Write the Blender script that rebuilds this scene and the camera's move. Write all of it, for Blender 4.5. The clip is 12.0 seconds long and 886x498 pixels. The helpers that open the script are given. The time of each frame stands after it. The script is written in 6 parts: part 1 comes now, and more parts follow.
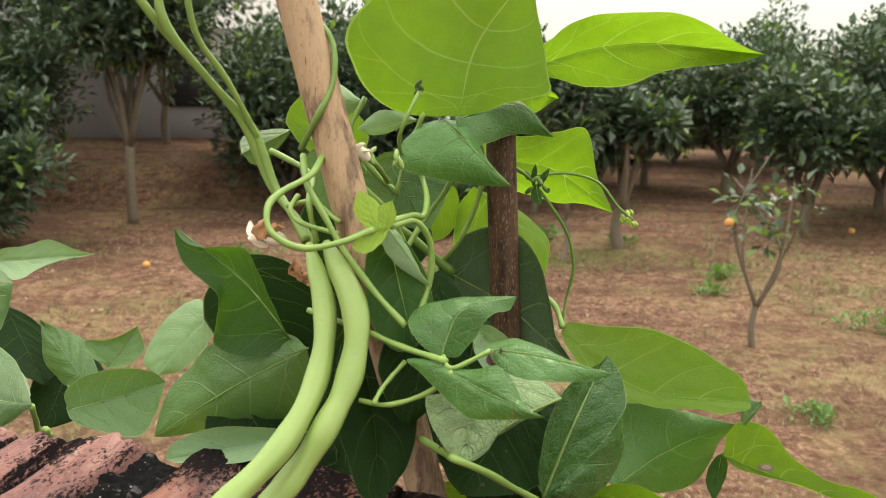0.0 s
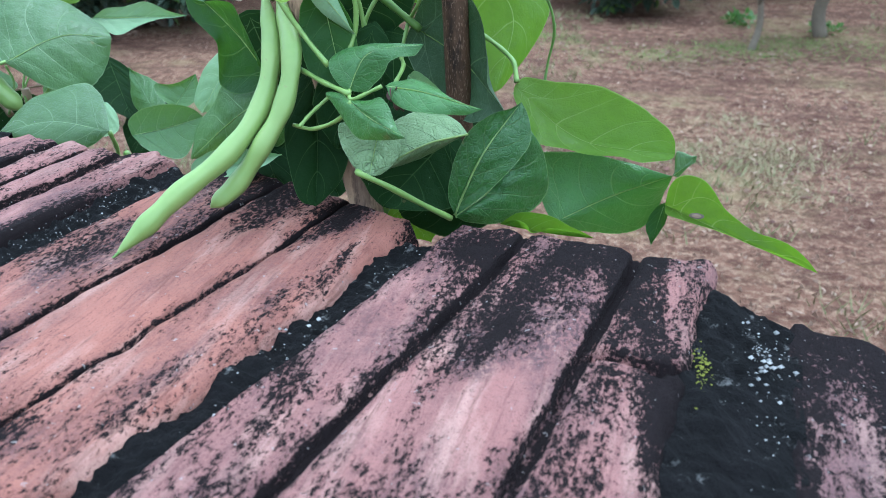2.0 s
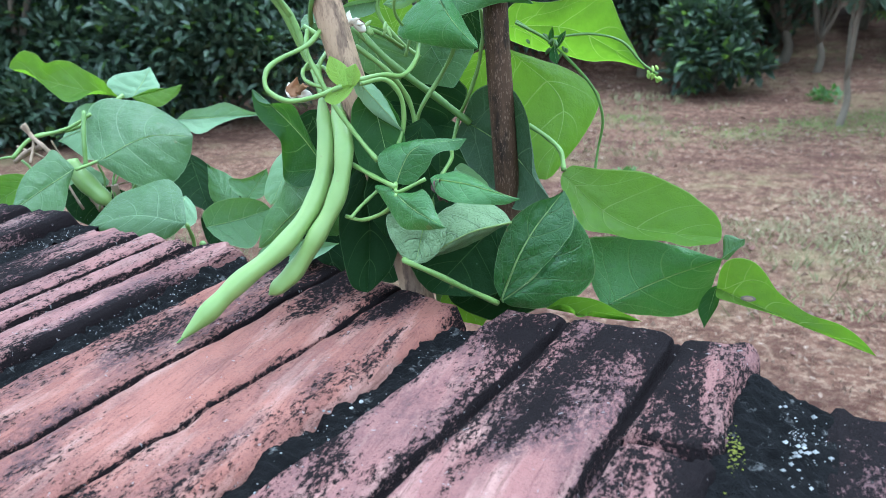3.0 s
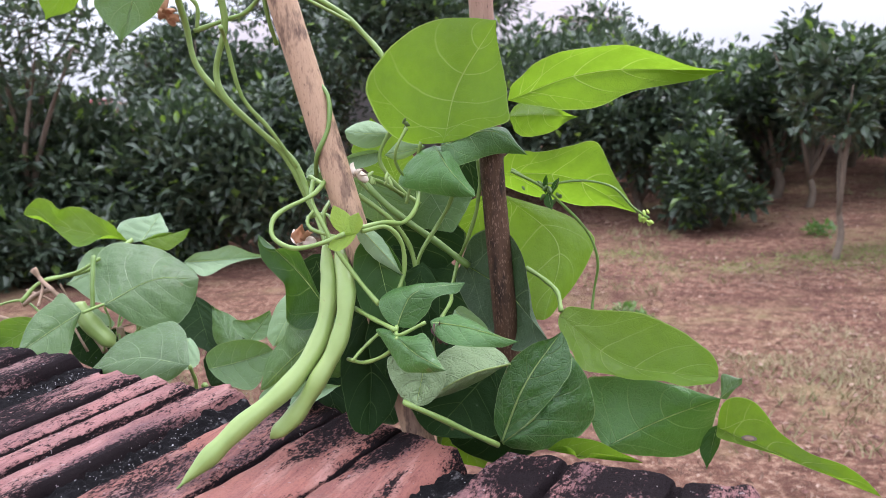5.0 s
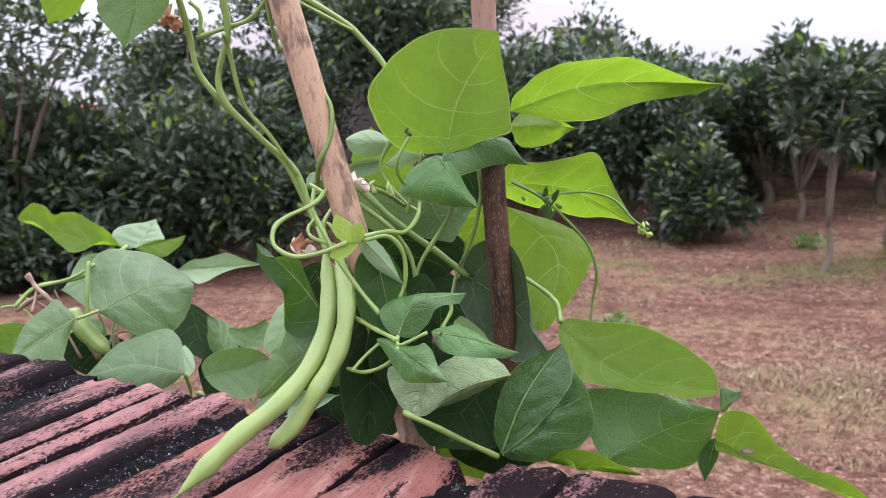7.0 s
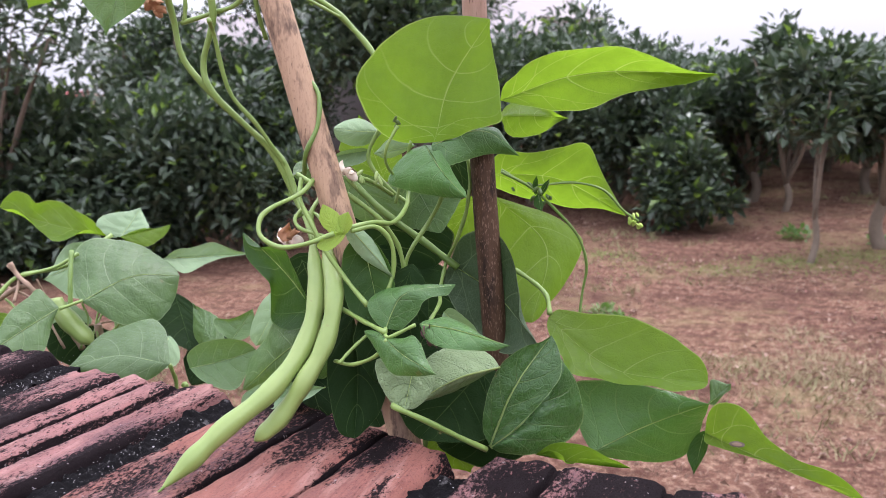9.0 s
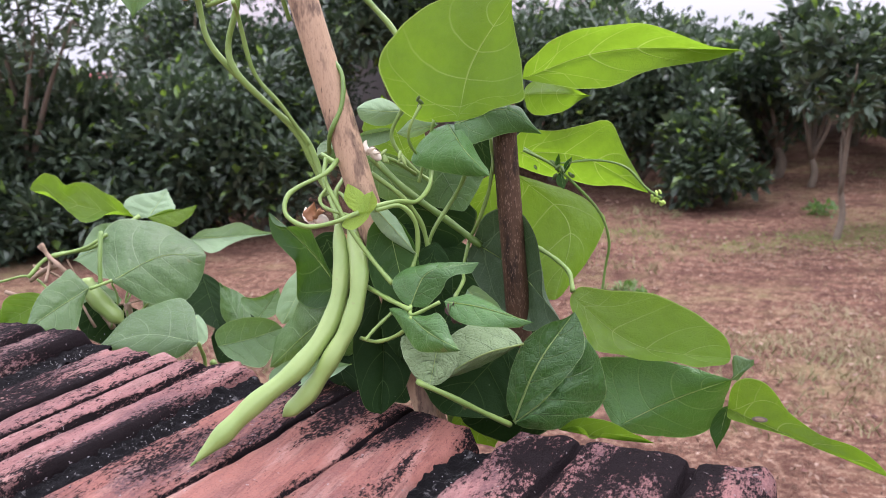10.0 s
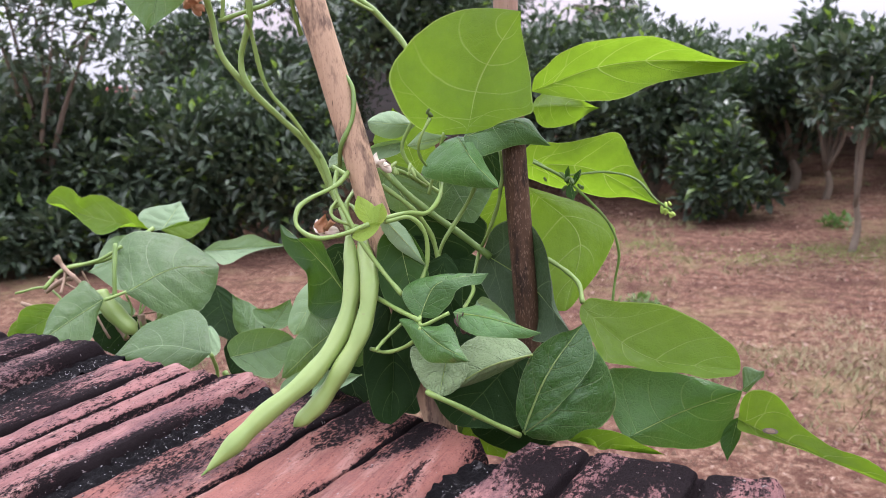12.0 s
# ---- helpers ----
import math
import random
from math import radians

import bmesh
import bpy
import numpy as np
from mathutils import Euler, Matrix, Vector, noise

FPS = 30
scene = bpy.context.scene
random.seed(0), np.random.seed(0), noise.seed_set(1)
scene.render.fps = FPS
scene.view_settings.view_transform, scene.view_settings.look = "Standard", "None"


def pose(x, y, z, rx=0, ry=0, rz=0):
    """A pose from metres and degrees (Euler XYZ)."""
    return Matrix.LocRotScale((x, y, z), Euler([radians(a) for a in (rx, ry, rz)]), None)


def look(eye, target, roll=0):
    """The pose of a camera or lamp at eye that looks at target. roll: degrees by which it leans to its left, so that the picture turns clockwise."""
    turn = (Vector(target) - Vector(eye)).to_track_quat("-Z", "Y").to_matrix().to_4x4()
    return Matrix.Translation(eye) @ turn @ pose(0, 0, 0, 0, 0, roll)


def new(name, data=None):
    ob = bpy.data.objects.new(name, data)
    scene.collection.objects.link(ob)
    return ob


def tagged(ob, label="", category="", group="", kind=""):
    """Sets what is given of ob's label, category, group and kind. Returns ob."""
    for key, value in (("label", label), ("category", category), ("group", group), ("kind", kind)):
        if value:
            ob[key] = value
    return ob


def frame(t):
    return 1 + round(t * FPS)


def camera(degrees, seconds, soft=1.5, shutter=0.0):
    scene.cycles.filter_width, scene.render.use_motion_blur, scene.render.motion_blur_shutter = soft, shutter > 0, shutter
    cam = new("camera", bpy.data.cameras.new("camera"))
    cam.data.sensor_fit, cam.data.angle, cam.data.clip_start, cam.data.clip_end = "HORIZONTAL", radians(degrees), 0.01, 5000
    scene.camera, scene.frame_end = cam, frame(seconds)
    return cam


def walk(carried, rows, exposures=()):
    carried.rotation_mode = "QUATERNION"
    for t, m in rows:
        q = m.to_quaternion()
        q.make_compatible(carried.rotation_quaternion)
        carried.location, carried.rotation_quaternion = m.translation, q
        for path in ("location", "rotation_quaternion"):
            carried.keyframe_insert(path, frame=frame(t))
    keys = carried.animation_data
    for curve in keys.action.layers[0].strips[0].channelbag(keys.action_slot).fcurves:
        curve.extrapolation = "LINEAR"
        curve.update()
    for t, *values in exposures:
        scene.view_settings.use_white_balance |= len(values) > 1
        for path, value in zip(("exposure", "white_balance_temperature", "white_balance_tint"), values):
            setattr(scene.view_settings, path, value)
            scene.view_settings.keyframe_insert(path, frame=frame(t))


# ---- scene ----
cam = camera(54.6, 12.0, soft=0.6)
cam.data.dof.use_dof, cam.data.dof.focus_distance, cam.data.dof.aperture_fstop = True, 0.60, 17.0
PATH = [
    (0, (0.012, -0.015, 1.214), (-0.085, 1.942, 0.812), 1.2),
    (0.5, (0.062, -0.022, 1.219), (-0.177, 1.918, 0.799), 0.4),
    (0.7, (0.074, -0.037, 1.221), (-0.184, 1.892, 0.759), 0.1),
    (1, (0.078, -0.045, 1.218), (-0.193, 1.857, 0.659), 0.3),
    (1.2, (0.051, -0.037, 1.226), (-0.206, 1.83, 0.557), -0.3),
    (1.5, (0.029, -0.021, 1.208), (-0.203, 1.786, 0.382), 1.1),
    (1.7, (0.079, -0.046, 1.221), (-0.196, 1.719, 0.321), 1.4),
    (1.9, (0.151, -0.065, 1.22), (-0.255, 1.684, 0.34), 0.9),
    (2, (0.182, -0.085, 1.217), (-0.325, 1.644, 0.348), -0.4),
    (2.2, (0.208, -0.092, 1.224), (-0.45, 1.576, 0.336), -1.9),
    (2.5, (0.211, -0.098, 1.228), (-0.48, 1.6, 0.428), -3.1),
    (3, (0.212, -0.093, 1.226), (-0.504, 1.643, 0.539), -3.3),
    (3.5, (0.219, -0.107, 1.231), (-0.53, 1.664, 0.681), -3.5),
    (3.7, (0.228, -0.109, 1.215), (-0.554, 1.683, 0.794), -3.0),
    (5.5, (0.214, -0.102, 1.239), (-0.507, 1.724, 0.859), -3.7),
    (6, (0.213, -0.104, 1.237), (-0.508, 1.725, 0.867), -3.5),
    (6.5, (0.212, -0.105, 1.236), (-0.508, 1.725, 0.871), -3.1),
    (8.5, (0.206, -0.1, 1.233), (-0.484, 1.74, 0.86), -2.4),
    (9, (0.207, -0.098, 1.235), (-0.478, 1.739, 0.843), -2.5),
    (9.5, (0.207, -0.1, 1.235), (-0.492, 1.727, 0.818), -2.9),
    (10, (0.208, -0.104, 1.236), (-0.523, 1.705, 0.798), -3.2),
    (10.5, (0.209, -0.102, 1.238), (-0.545, 1.697, 0.797), -3.7),
    (11, (0.212, -0.103, 1.238), (-0.55, 1.695, 0.808), -3.9),
    (11.5, (0.213, -0.106, 1.238), (-0.555, 1.692, 0.82), -3.8),
    (12, (0.212, -0.107, 1.236), (-0.549, 1.697, 0.828), -3.4),
]
LIGHTING = [(0.0, -0.08, 7500, 3), (0.5, -0.17, 6400, 8), (1.2, -0.19, 5250, 12), (1.5, -0.10, 4850, 4), (2.0, 0.0, 4900, -2), (2.6, 0.14, 4830, -3), (3.6, 0.16, 4830, -2), (5.4, -0.02, 6080, 26), (12.0, -0.02, 6080, 26)]
walk(cam, [(t, look(eye, target, roll)) for t, eye, target, roll in PATH], LIGHTING)

# ---- light ----
world = bpy.data.worlds.new("overcast_sky")
scene.world = world
world.use_nodes = True
wn, wl = world.node_tree.nodes, world.node_tree.links
sky = wn.new("ShaderNodeTexSky")
sky.sky_type = 'NISHITA'
sky.sun_disc = False
SUN_UP, SUN_ROUND = 58.0, 25.0
sky.sun_elevation, sky.sun_rotation = radians(SUN_UP), radians(SUN_ROUND)
sky.air_density, sky.dust_density, sky.ozone_density = 1.0, 4.0, 1.0
cloud = wn.new("ShaderNodeMix")
cloud.data_type = 'RGBA'
cloud.inputs[0].default_value = 0.85
cloud.inputs[7].default_value = (11.6, 12.0, 12.4, 1)
wl.new(sky.outputs[0], cloud.inputs[6])
# an overcast sky is brighter overhead than at the horizon
way_up = wn.new("ShaderNodeSeparateXYZ")
wl.new(wn.new("ShaderNodeTexCoord").outputs["Generated"], way_up.inputs[0])
grade = wn.new("ShaderNodeMapRange")
grade.inputs[1].default_value, grade.inputs[2].default_value = 0.0, 1.0
grade.inputs[3].default_value, grade.inputs[4].default_value = 0.45, 1.95
wl.new(way_up.outputs[2], grade.inputs[0])
graded = wn.new("ShaderNodeVectorMath")
graded.operation = 'SCALE'
wl.new(cloud.outputs[2], graded.inputs[0])
wl.new(grade.outputs[0], graded.inputs["Scale"])
wl.new(graded.outputs[0], wn["Background"].inputs[0])
wn["Background"].inputs[1].default_value = 0.19

sun_data = bpy.data.lights.new("sun", 'SUN')
sun_data.energy, sun_data.angle, sun_data.color = 2.2, radians(25), (1.0, 0.97, 0.92)
sun = new("sun", sun_data)
sun.matrix_world = look((2, 4, 8), (2 - math.sin(radians(SUN_ROUND)), 4 - math.cos(radians(SUN_ROUND)), 8 - math.tan(radians(SUN_UP))))


# ---- materials ----
def mat_base(name):
    m = bpy.data.materials.new(name)
    m.use_nodes = True
    nt = m.node_tree
    return m, nt, nt.nodes["Principled BSDF"]


def node(nt, kind, **inputs):
    n = nt.nodes.new("ShaderNode" + kind)
    for k, v in inputs.items():
        k = k.replace("_", " ")
        if hasattr(v, "is_linked") or hasattr(v, "links"):
            nt.links.new(v, n.inputs[k])
        else:
            n.inputs[k].default_value = v
    return n


def noise_tex(nt, scale, detail=4.0, rough=0.55, vec=None, dist=0.0):
    n = nt.nodes.new("ShaderNodeTexNoise")
    n.inputs["Scale"].default_value = scale
    n.inputs["Detail"].default_value = detail
    n.inputs["Roughness"].default_value = rough
    n.inputs["Distortion"].default_value = dist
    if vec is not None:
        nt.links.new(vec, n.inputs["Vector"])
    return n


def ramp(nt, fac, stops):
    r = nt.nodes.new("ShaderNodeValToRGB")
    while len(r.color_ramp.elements) < len(stops):
        r.color_ramp.elements.new(0.5)
    for e, (p, c) in zip(r.color_ramp.elements, stops):
        e.position = p
        e.color = (*c, 1) if len(c) == 3 else (c[0], c[0], c[0], 1)
    nt.links.new(fac, r.inputs[0])
    return r.outputs[0]


def mixc(nt, fac, a, b, blend='MIX'):
    m = nt.nodes.new("ShaderNodeMix")
    m.data_type, m.blend_type = 'RGBA', blend
    for sock, v in ((m.inputs[0], fac), (m.inputs[6], a), (m.inputs[7], b)):
        if isinstance(v, (int, float)):
            sock.default_value = v
        elif isinstance(v, tuple):
            sock.default_value = (*v, 1)
        else:
            nt.links.new(v, sock)
    return m.outputs[2]


def calc(nt, op, a, b=0.0, c=0.0, clamp=False):
    m = nt.nodes.new("ShaderNodeMath")
    m.operation, m.use_clamp = op, clamp
    for sock, v in zip(m.inputs, (a, b, c)):
        if isinstance(v, (int, float)):
            sock.default_value = v
        else:
            nt.links.new(v, sock)
    return m.outputs[0]


def coords(nt, kind="Object"):
    return nt.nodes.new("ShaderNodeTexCoord").outputs[kind]


def stretch(nt, vec, scale):
    m = nt.nodes.new("ShaderNodeMapping")
    m.inputs["Scale"].default_value = scale
    nt.links.new(vec, m.inputs["Vector"])
    return m.outputs[0]


def bump(nt, bsdf, height, strength, distance):
    b = node(nt, "Bump", Strength=strength, Distance=distance)
    nt.links.new(height, b.inputs["Height"])
    nt.links.new(b.outputs[0], bsdf.inputs["Normal"])
    return b.outputs[0]


def blade_material(name, top, through_light, vein, gloss, share, relief=1.0, spec=0.26):
    """A bean leaf: net of veins from the blade's own coordinates, light passing through it."""
    m, nt, bsdf = mat_base(name)
    uv = nt.nodes.new("ShaderNodeUVMap")
    uv.uv_map = "blade"
    sep = nt.nodes.new("ShaderNodeSeparateXYZ")
    nt.links.new(uv.outputs[0], sep.inputs[0])
    u, v = sep.outputs[0], sep.outputs[1]
    av = calc(nt, 'ABSOLUTE', calc(nt, 'SUBTRACT', v, 0.5))
    av = calc(nt, 'MULTIPLY', av, 2.0)
    wob = noise_tex(nt, 45.0, 2.0, vec=coords(nt))
    sway = calc(nt, 'MULTIPLY', calc(nt, 'SUBTRACT', wob.outputs[0], 0.5), 0.05)

    def thin_line(x, k):
        return calc(nt, 'SUBTRACT', 1.0, calc(nt, 'MULTIPLY', calc(nt, 'ABSOLUTE', x), k), clamp=True)

    def branches(slope, count, k):
        p = calc(nt, 'ADD', calc(nt, 'SUBTRACT', u, calc(nt, 'MULTIPLY', calc(nt, 'POWER', av, 1.3), slope)), calc(nt, 'MULTIPLY', sway, 0.5))
        return thin_line(calc(nt, 'SUBTRACT', calc(nt, 'FRACT', calc(nt, 'MULTIPLY', p, count)), 0.5), k)

    flank = calc(nt, 'ADD', calc(nt, 'SUBTRACT', u, calc(nt, 'MULTIPLY', calc(nt, 'POWER', av, 1.15), 0.5)), calc(nt, 'MULTIPLY', sway, 0.5))
    inner = calc(nt, 'GREATER_THAN', flank, 0.0)
    fade = calc(nt, 'SUBTRACT', 1.15, av, clamp=True)
    basal = calc(nt, 'MULTIPLY', thin_line(flank, 120.0), fade)
    side_vein = calc(nt, 'ADD', calc(nt, 'MULTIPLY', branches(0.26, 4.6, 30.0), inner),
                     calc(nt, 'MULTIPLY', branches(0.10, 9.0, 20.0), calc(nt, 'SUBTRACT', 1.0, inner)))
    side_vein = calc(nt, 'MULTIPLY', calc(nt, 'MULTIPLY', side_vein, fade), 0.7)
    mid_vein = thin_line(av, 60.0)
    margin = calc(nt, 'MULTIPLY', calc(nt, 'GREATER_THAN', av, 0.978), 0.6)
    rib = calc(nt, 'MAXIMUM', calc(nt, 'MAXIMUM', side_vein, calc(nt, 'MULTIPLY', basal, 0.9)), calc(nt, 'MAXIMUM', mid_vein, margin))
    net = nt.nodes.new("ShaderNodeTexVoronoi")
    net.feature = 'DISTANCE_TO_EDGE'
    net.inputs["Scale"].default_value = 330.0
    nt.links.new(coords(nt), net.inputs["Vector"])
    fine = calc(nt, 'SUBTRACT', 1.0, calc(nt, 'MULTIPLY', net.outputs[0], 9.0), clamp=True)
    mesh = nt.nodes.new("ShaderNodeTexVoronoi")
    mesh.feature = 'DISTANCE_TO_EDGE'
    mesh.inputs["Scale"].default_value = 125.0
    bent = nt.nodes.new("ShaderNodeVectorMath")
    bent.operation = 'MULTIPLY_ADD'
    nt.links.new(noise_tex(nt, 60.0, 2.0, vec=coords(nt)).outputs["Color"], bent.inputs[0])
    bent.inputs[1].default_value = (0.012, 0.012, 0.012)
    nt.links.new(coords(nt), bent.inputs[2])
    nt.links.new(bent.outputs[0], mesh.inputs["Vector"])
    third = calc(nt, 'SUBTRACT', 1.0, calc(nt, 'MULTIPLY', mesh.outputs[0], 16.0), clamp=True)
    patch = noise_tex(nt, 22.0, 3.0, vec=coords(nt))
    info = nt.nodes.new("ShaderNodeObjectInfo")
    shift = calc(nt, 'ADD', calc(nt, 'MULTIPLY', patch.outputs[0], 0.55), calc(nt, 'MULTIPLY', info.outputs["Random"], 0.45))
    base = mixc(nt, shift, tuple(c * 0.56 for c in top), tuple(min(c * 1.50, 1) for c in top))
    base = mixc(nt, calc(nt, 'MULTIPLY', rib, 0.70), base, vein)
    base = mixc(nt, calc(nt, 'MULTIPLY', fine, 0.07), base, vein)
    base = mixc(nt, calc(nt, 'MULTIPLY', third, 0.05), base, vein)
    spots = noise_tex(nt, 90.0, 1.0, vec=coords(nt))
    spot = calc(nt, 'MULTIPLY', calc(nt, 'GREATER_THAN', spots.outputs[0], 0.79), 0.5)
    base = mixc(nt, spot, base, (0.16, 0.13, 0.05))
    dust = calc(nt, 'MULTIPLY', calc(nt, 'GREATER_THAN', noise_tex(nt, 260.0, 2.0, vec=coords(nt)).outputs[0], 0.765), 0.4)
    base = mixc(nt, dust, base, (0.30, 0.36, 0.24))
    nt.links.new(base, bsdf.inputs["Base Color"])
    sheen = noise_tex(nt, 30.0, 4.0, vec=coords(nt))
    nt.links.new(calc(nt, 'ADD', gloss - 0.12, calc(nt, 'MULTIPLY', sheen.outputs[0], 0.26)), bsdf.inputs["Roughness"])
    bsdf.inputs["Specular IOR Level"].default_value = spec
    hill = calc(nt, 'SUBTRACT', calc(nt, 'MULTIPLY', rib, -0.22), calc(nt, 'MULTIPLY', fine, 0.05))
    hill = calc(nt, 'SUBTRACT', hill, calc(nt, 'MULTIPLY', third, 0.05))
    hill = calc(nt, 'ADD', hill, calc(nt, 'MULTIPLY', patch.outputs[0], 1.4))
    pucker = noise_tex(nt, 120.0, 2.0, vec=coords(nt))
    hill = calc(nt, 'ADD', hill, calc(nt, 'MULTIPLY', pucker.outputs[0], 0.3))
    quilt = nt.nodes.new("ShaderNodeTexVoronoi")
    quilt.inputs["Scale"].default_value = 105.0
    nt.links.new(coords(nt), quilt.inputs["Vector"])
    hill = calc(nt, 'SUBTRACT', hill, calc(nt, 'MULTIPLY', quilt.outputs[0], 0.2))
    nrm = bump(nt, bsdf, hill, 0.8 * relief, 0.0026)
    glow = nt.nodes.new("ShaderNodeBsdfTranslucent")
    lit = mixc(nt, calc(nt, 'MULTIPLY', shift, 0.55), through_light, tuple(c * 0.6 for c in through_light))
    lit = mixc(nt, calc(nt, 'MULTIPLY', fine, 0.16), lit, tuple(c * 0.6 for c in through_light))
    lit = mixc(nt, calc(nt, 'MULTIPLY', ramp(nt, pucker.outputs[0], [(0.42, (0.0,)), (0.66, (1.0,))]), 0.3), lit, tuple(c * 0.55 for c in through_light))
    lit = mixc(nt, calc(nt, 'MULTIPLY', third, 0.10), lit, tuple(c * 0.6 for c in through_light))
    stain = ramp(nt, noise_tex(nt, 48.0, 4.0, 0.6, vec=coords(nt)).outputs[0], [(0.50, (0.0,)), (0.72, (0.45,))])
    lit = mixc(nt, stain, lit, tuple(c * 0.6 for c in through_light))
    lit = mixc(nt, calc(nt, 'MULTIPLY', rib, 0.5), lit, (0.50, 0.62, 0.20))
    nt.links.new(lit, glow.inputs[0])
    nt.links.new(nrm, glow.inputs["Normal"])
    mix = nt.nodes.new("ShaderNodeMixShader")
    mix.inputs[0].default_value = share
    nt.links.new(bsdf.outputs[0], mix.inputs[1])
    nt.links.new(glow.outputs[0], mix.inputs[2])
    nt.links.new(mix.outputs[0], nt.nodes["Material Output"].inputs[0])
    return m


BLADES = {
    "bright": blade_material("young_leaf", (0.105, 0.205, 0.014), (0.225, 0.40, 0.018), (0.34, 0.44, 0.13), 0.48, 0.60),
    "mature": blade_material("mature_leaf", (0.072, 0.142, 0.042), (0.18, 0.31, 0.04), (0.26, 0.36, 0.18), 0.35, 0.26, 1.2, spec=0.42),
    "fresh": blade_material("fresh_green_leaf", (0.060, 0.155, 0.033), (0.14, 0.29, 0.025), (0.22, 0.36, 0.13), 0.33, 0.22, 1.3, spec=0.44),
    # Near-black green: the shade inside the foliage is put into the colour.
    "dark": blade_material("shade_dark_leaf", (0.012, 0.030, 0.008), (0.025, 0.06, 0.008), (0.05, 0.10, 0.035), 0.60, 0.28, spec=0.06),
    # Darker copy of the leaf green; foliage shade is put into its colour.
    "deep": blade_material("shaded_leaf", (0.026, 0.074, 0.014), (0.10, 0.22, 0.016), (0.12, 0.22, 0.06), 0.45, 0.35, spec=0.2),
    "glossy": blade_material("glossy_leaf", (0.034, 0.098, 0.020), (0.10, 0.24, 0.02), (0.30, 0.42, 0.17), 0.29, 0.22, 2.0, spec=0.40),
    # Greyer, barely translucent copy: the shade from leaves around it is coloured in.
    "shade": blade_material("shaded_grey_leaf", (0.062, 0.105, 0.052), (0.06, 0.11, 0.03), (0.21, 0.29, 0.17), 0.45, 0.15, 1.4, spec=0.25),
    "under": blade_material("shaded_leaf_underside", (0.20, 0.285, 0.13), (0.14, 0.24, 0.05), (0.34, 0.42, 0.25), 0.42, 0.22, 2.8, spec=0.35),
    "sepal": blade_material("bract_leaf", (0.26, 0.40, 0.06), (0.42, 0.58, 0.07), (0.40, 0.52, 0.16), 0.45, 0.45),
    "pale": blade_material("leaf_underside", (0.22, 0.33, 0.18), (0.24, 0.40, 0.09), (0.40, 0.50, 0.32), 0.55, 0.25),
}


def stalk_material(name, a, b, gloss=0.42):
    m, nt, bsdf = mat_base(name)
    n = noise_tex(nt, 70.0, 3.0, vec=coords(nt))
    f = noise_tex(nt, 900.0, 2.0, vec=coords(nt))
    nt.links.new(mixc(nt, n.outputs[0], a, b), bsdf.inputs["Base Color"])
    bsdf.inputs["Roughness"].default_value = gloss
    bsdf.inputs["Subsurface Weight"].default_value = 0.0
    bump(nt, bsdf, f.outputs[0], 0.25, 0.0004)
    return m


STALKS = {
    "stem": stalk_material("green_stem", (0.12, 0.21, 0.040), (0.25, 0.36, 0.09)),
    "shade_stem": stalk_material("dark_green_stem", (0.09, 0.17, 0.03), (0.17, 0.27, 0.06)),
    "dry": stalk_material("dry_stem", (0.22, 0.135, 0.09), (0.38, 0.27, 0.18), 0.7),
}


def pod_material():
    m, nt, bsdf = mat_base("bean_pod_skin")
    c = coords(nt)
    streak = noise_tex(nt, 40.0, 3.0, vec=c)
    fine = noise_tex(nt, 500.0, 3.0, vec=c)
    col = mixc(nt, streak.outputs[0], (0.16, 0.255, 0.055), (0.285, 0.375, 0.115))
    dirt = calc(nt, 'GREATER_THAN', noise_tex(nt, 160.0, 1.0, vec=c).outputs[0], 0.76)
    col = mixc(nt, calc(nt, 'MULTIPLY', dirt, 0.4), col, (0.22, 0.22, 0.08))
    nt.links.new(col, bsdf.inputs["Base Color"])
    bsdf.inputs["Roughness"].default_value = 0.38
    bump(nt, bsdf, fine.outputs[0], 0.25, 0.0005)
    return m


POD = pod_material()


def nt_height(nt, vec):
    s = nt.nodes.new("ShaderNodeSeparateXYZ")
    nt.links.new(vec, s.inputs[0])
    return s.outputs[2]


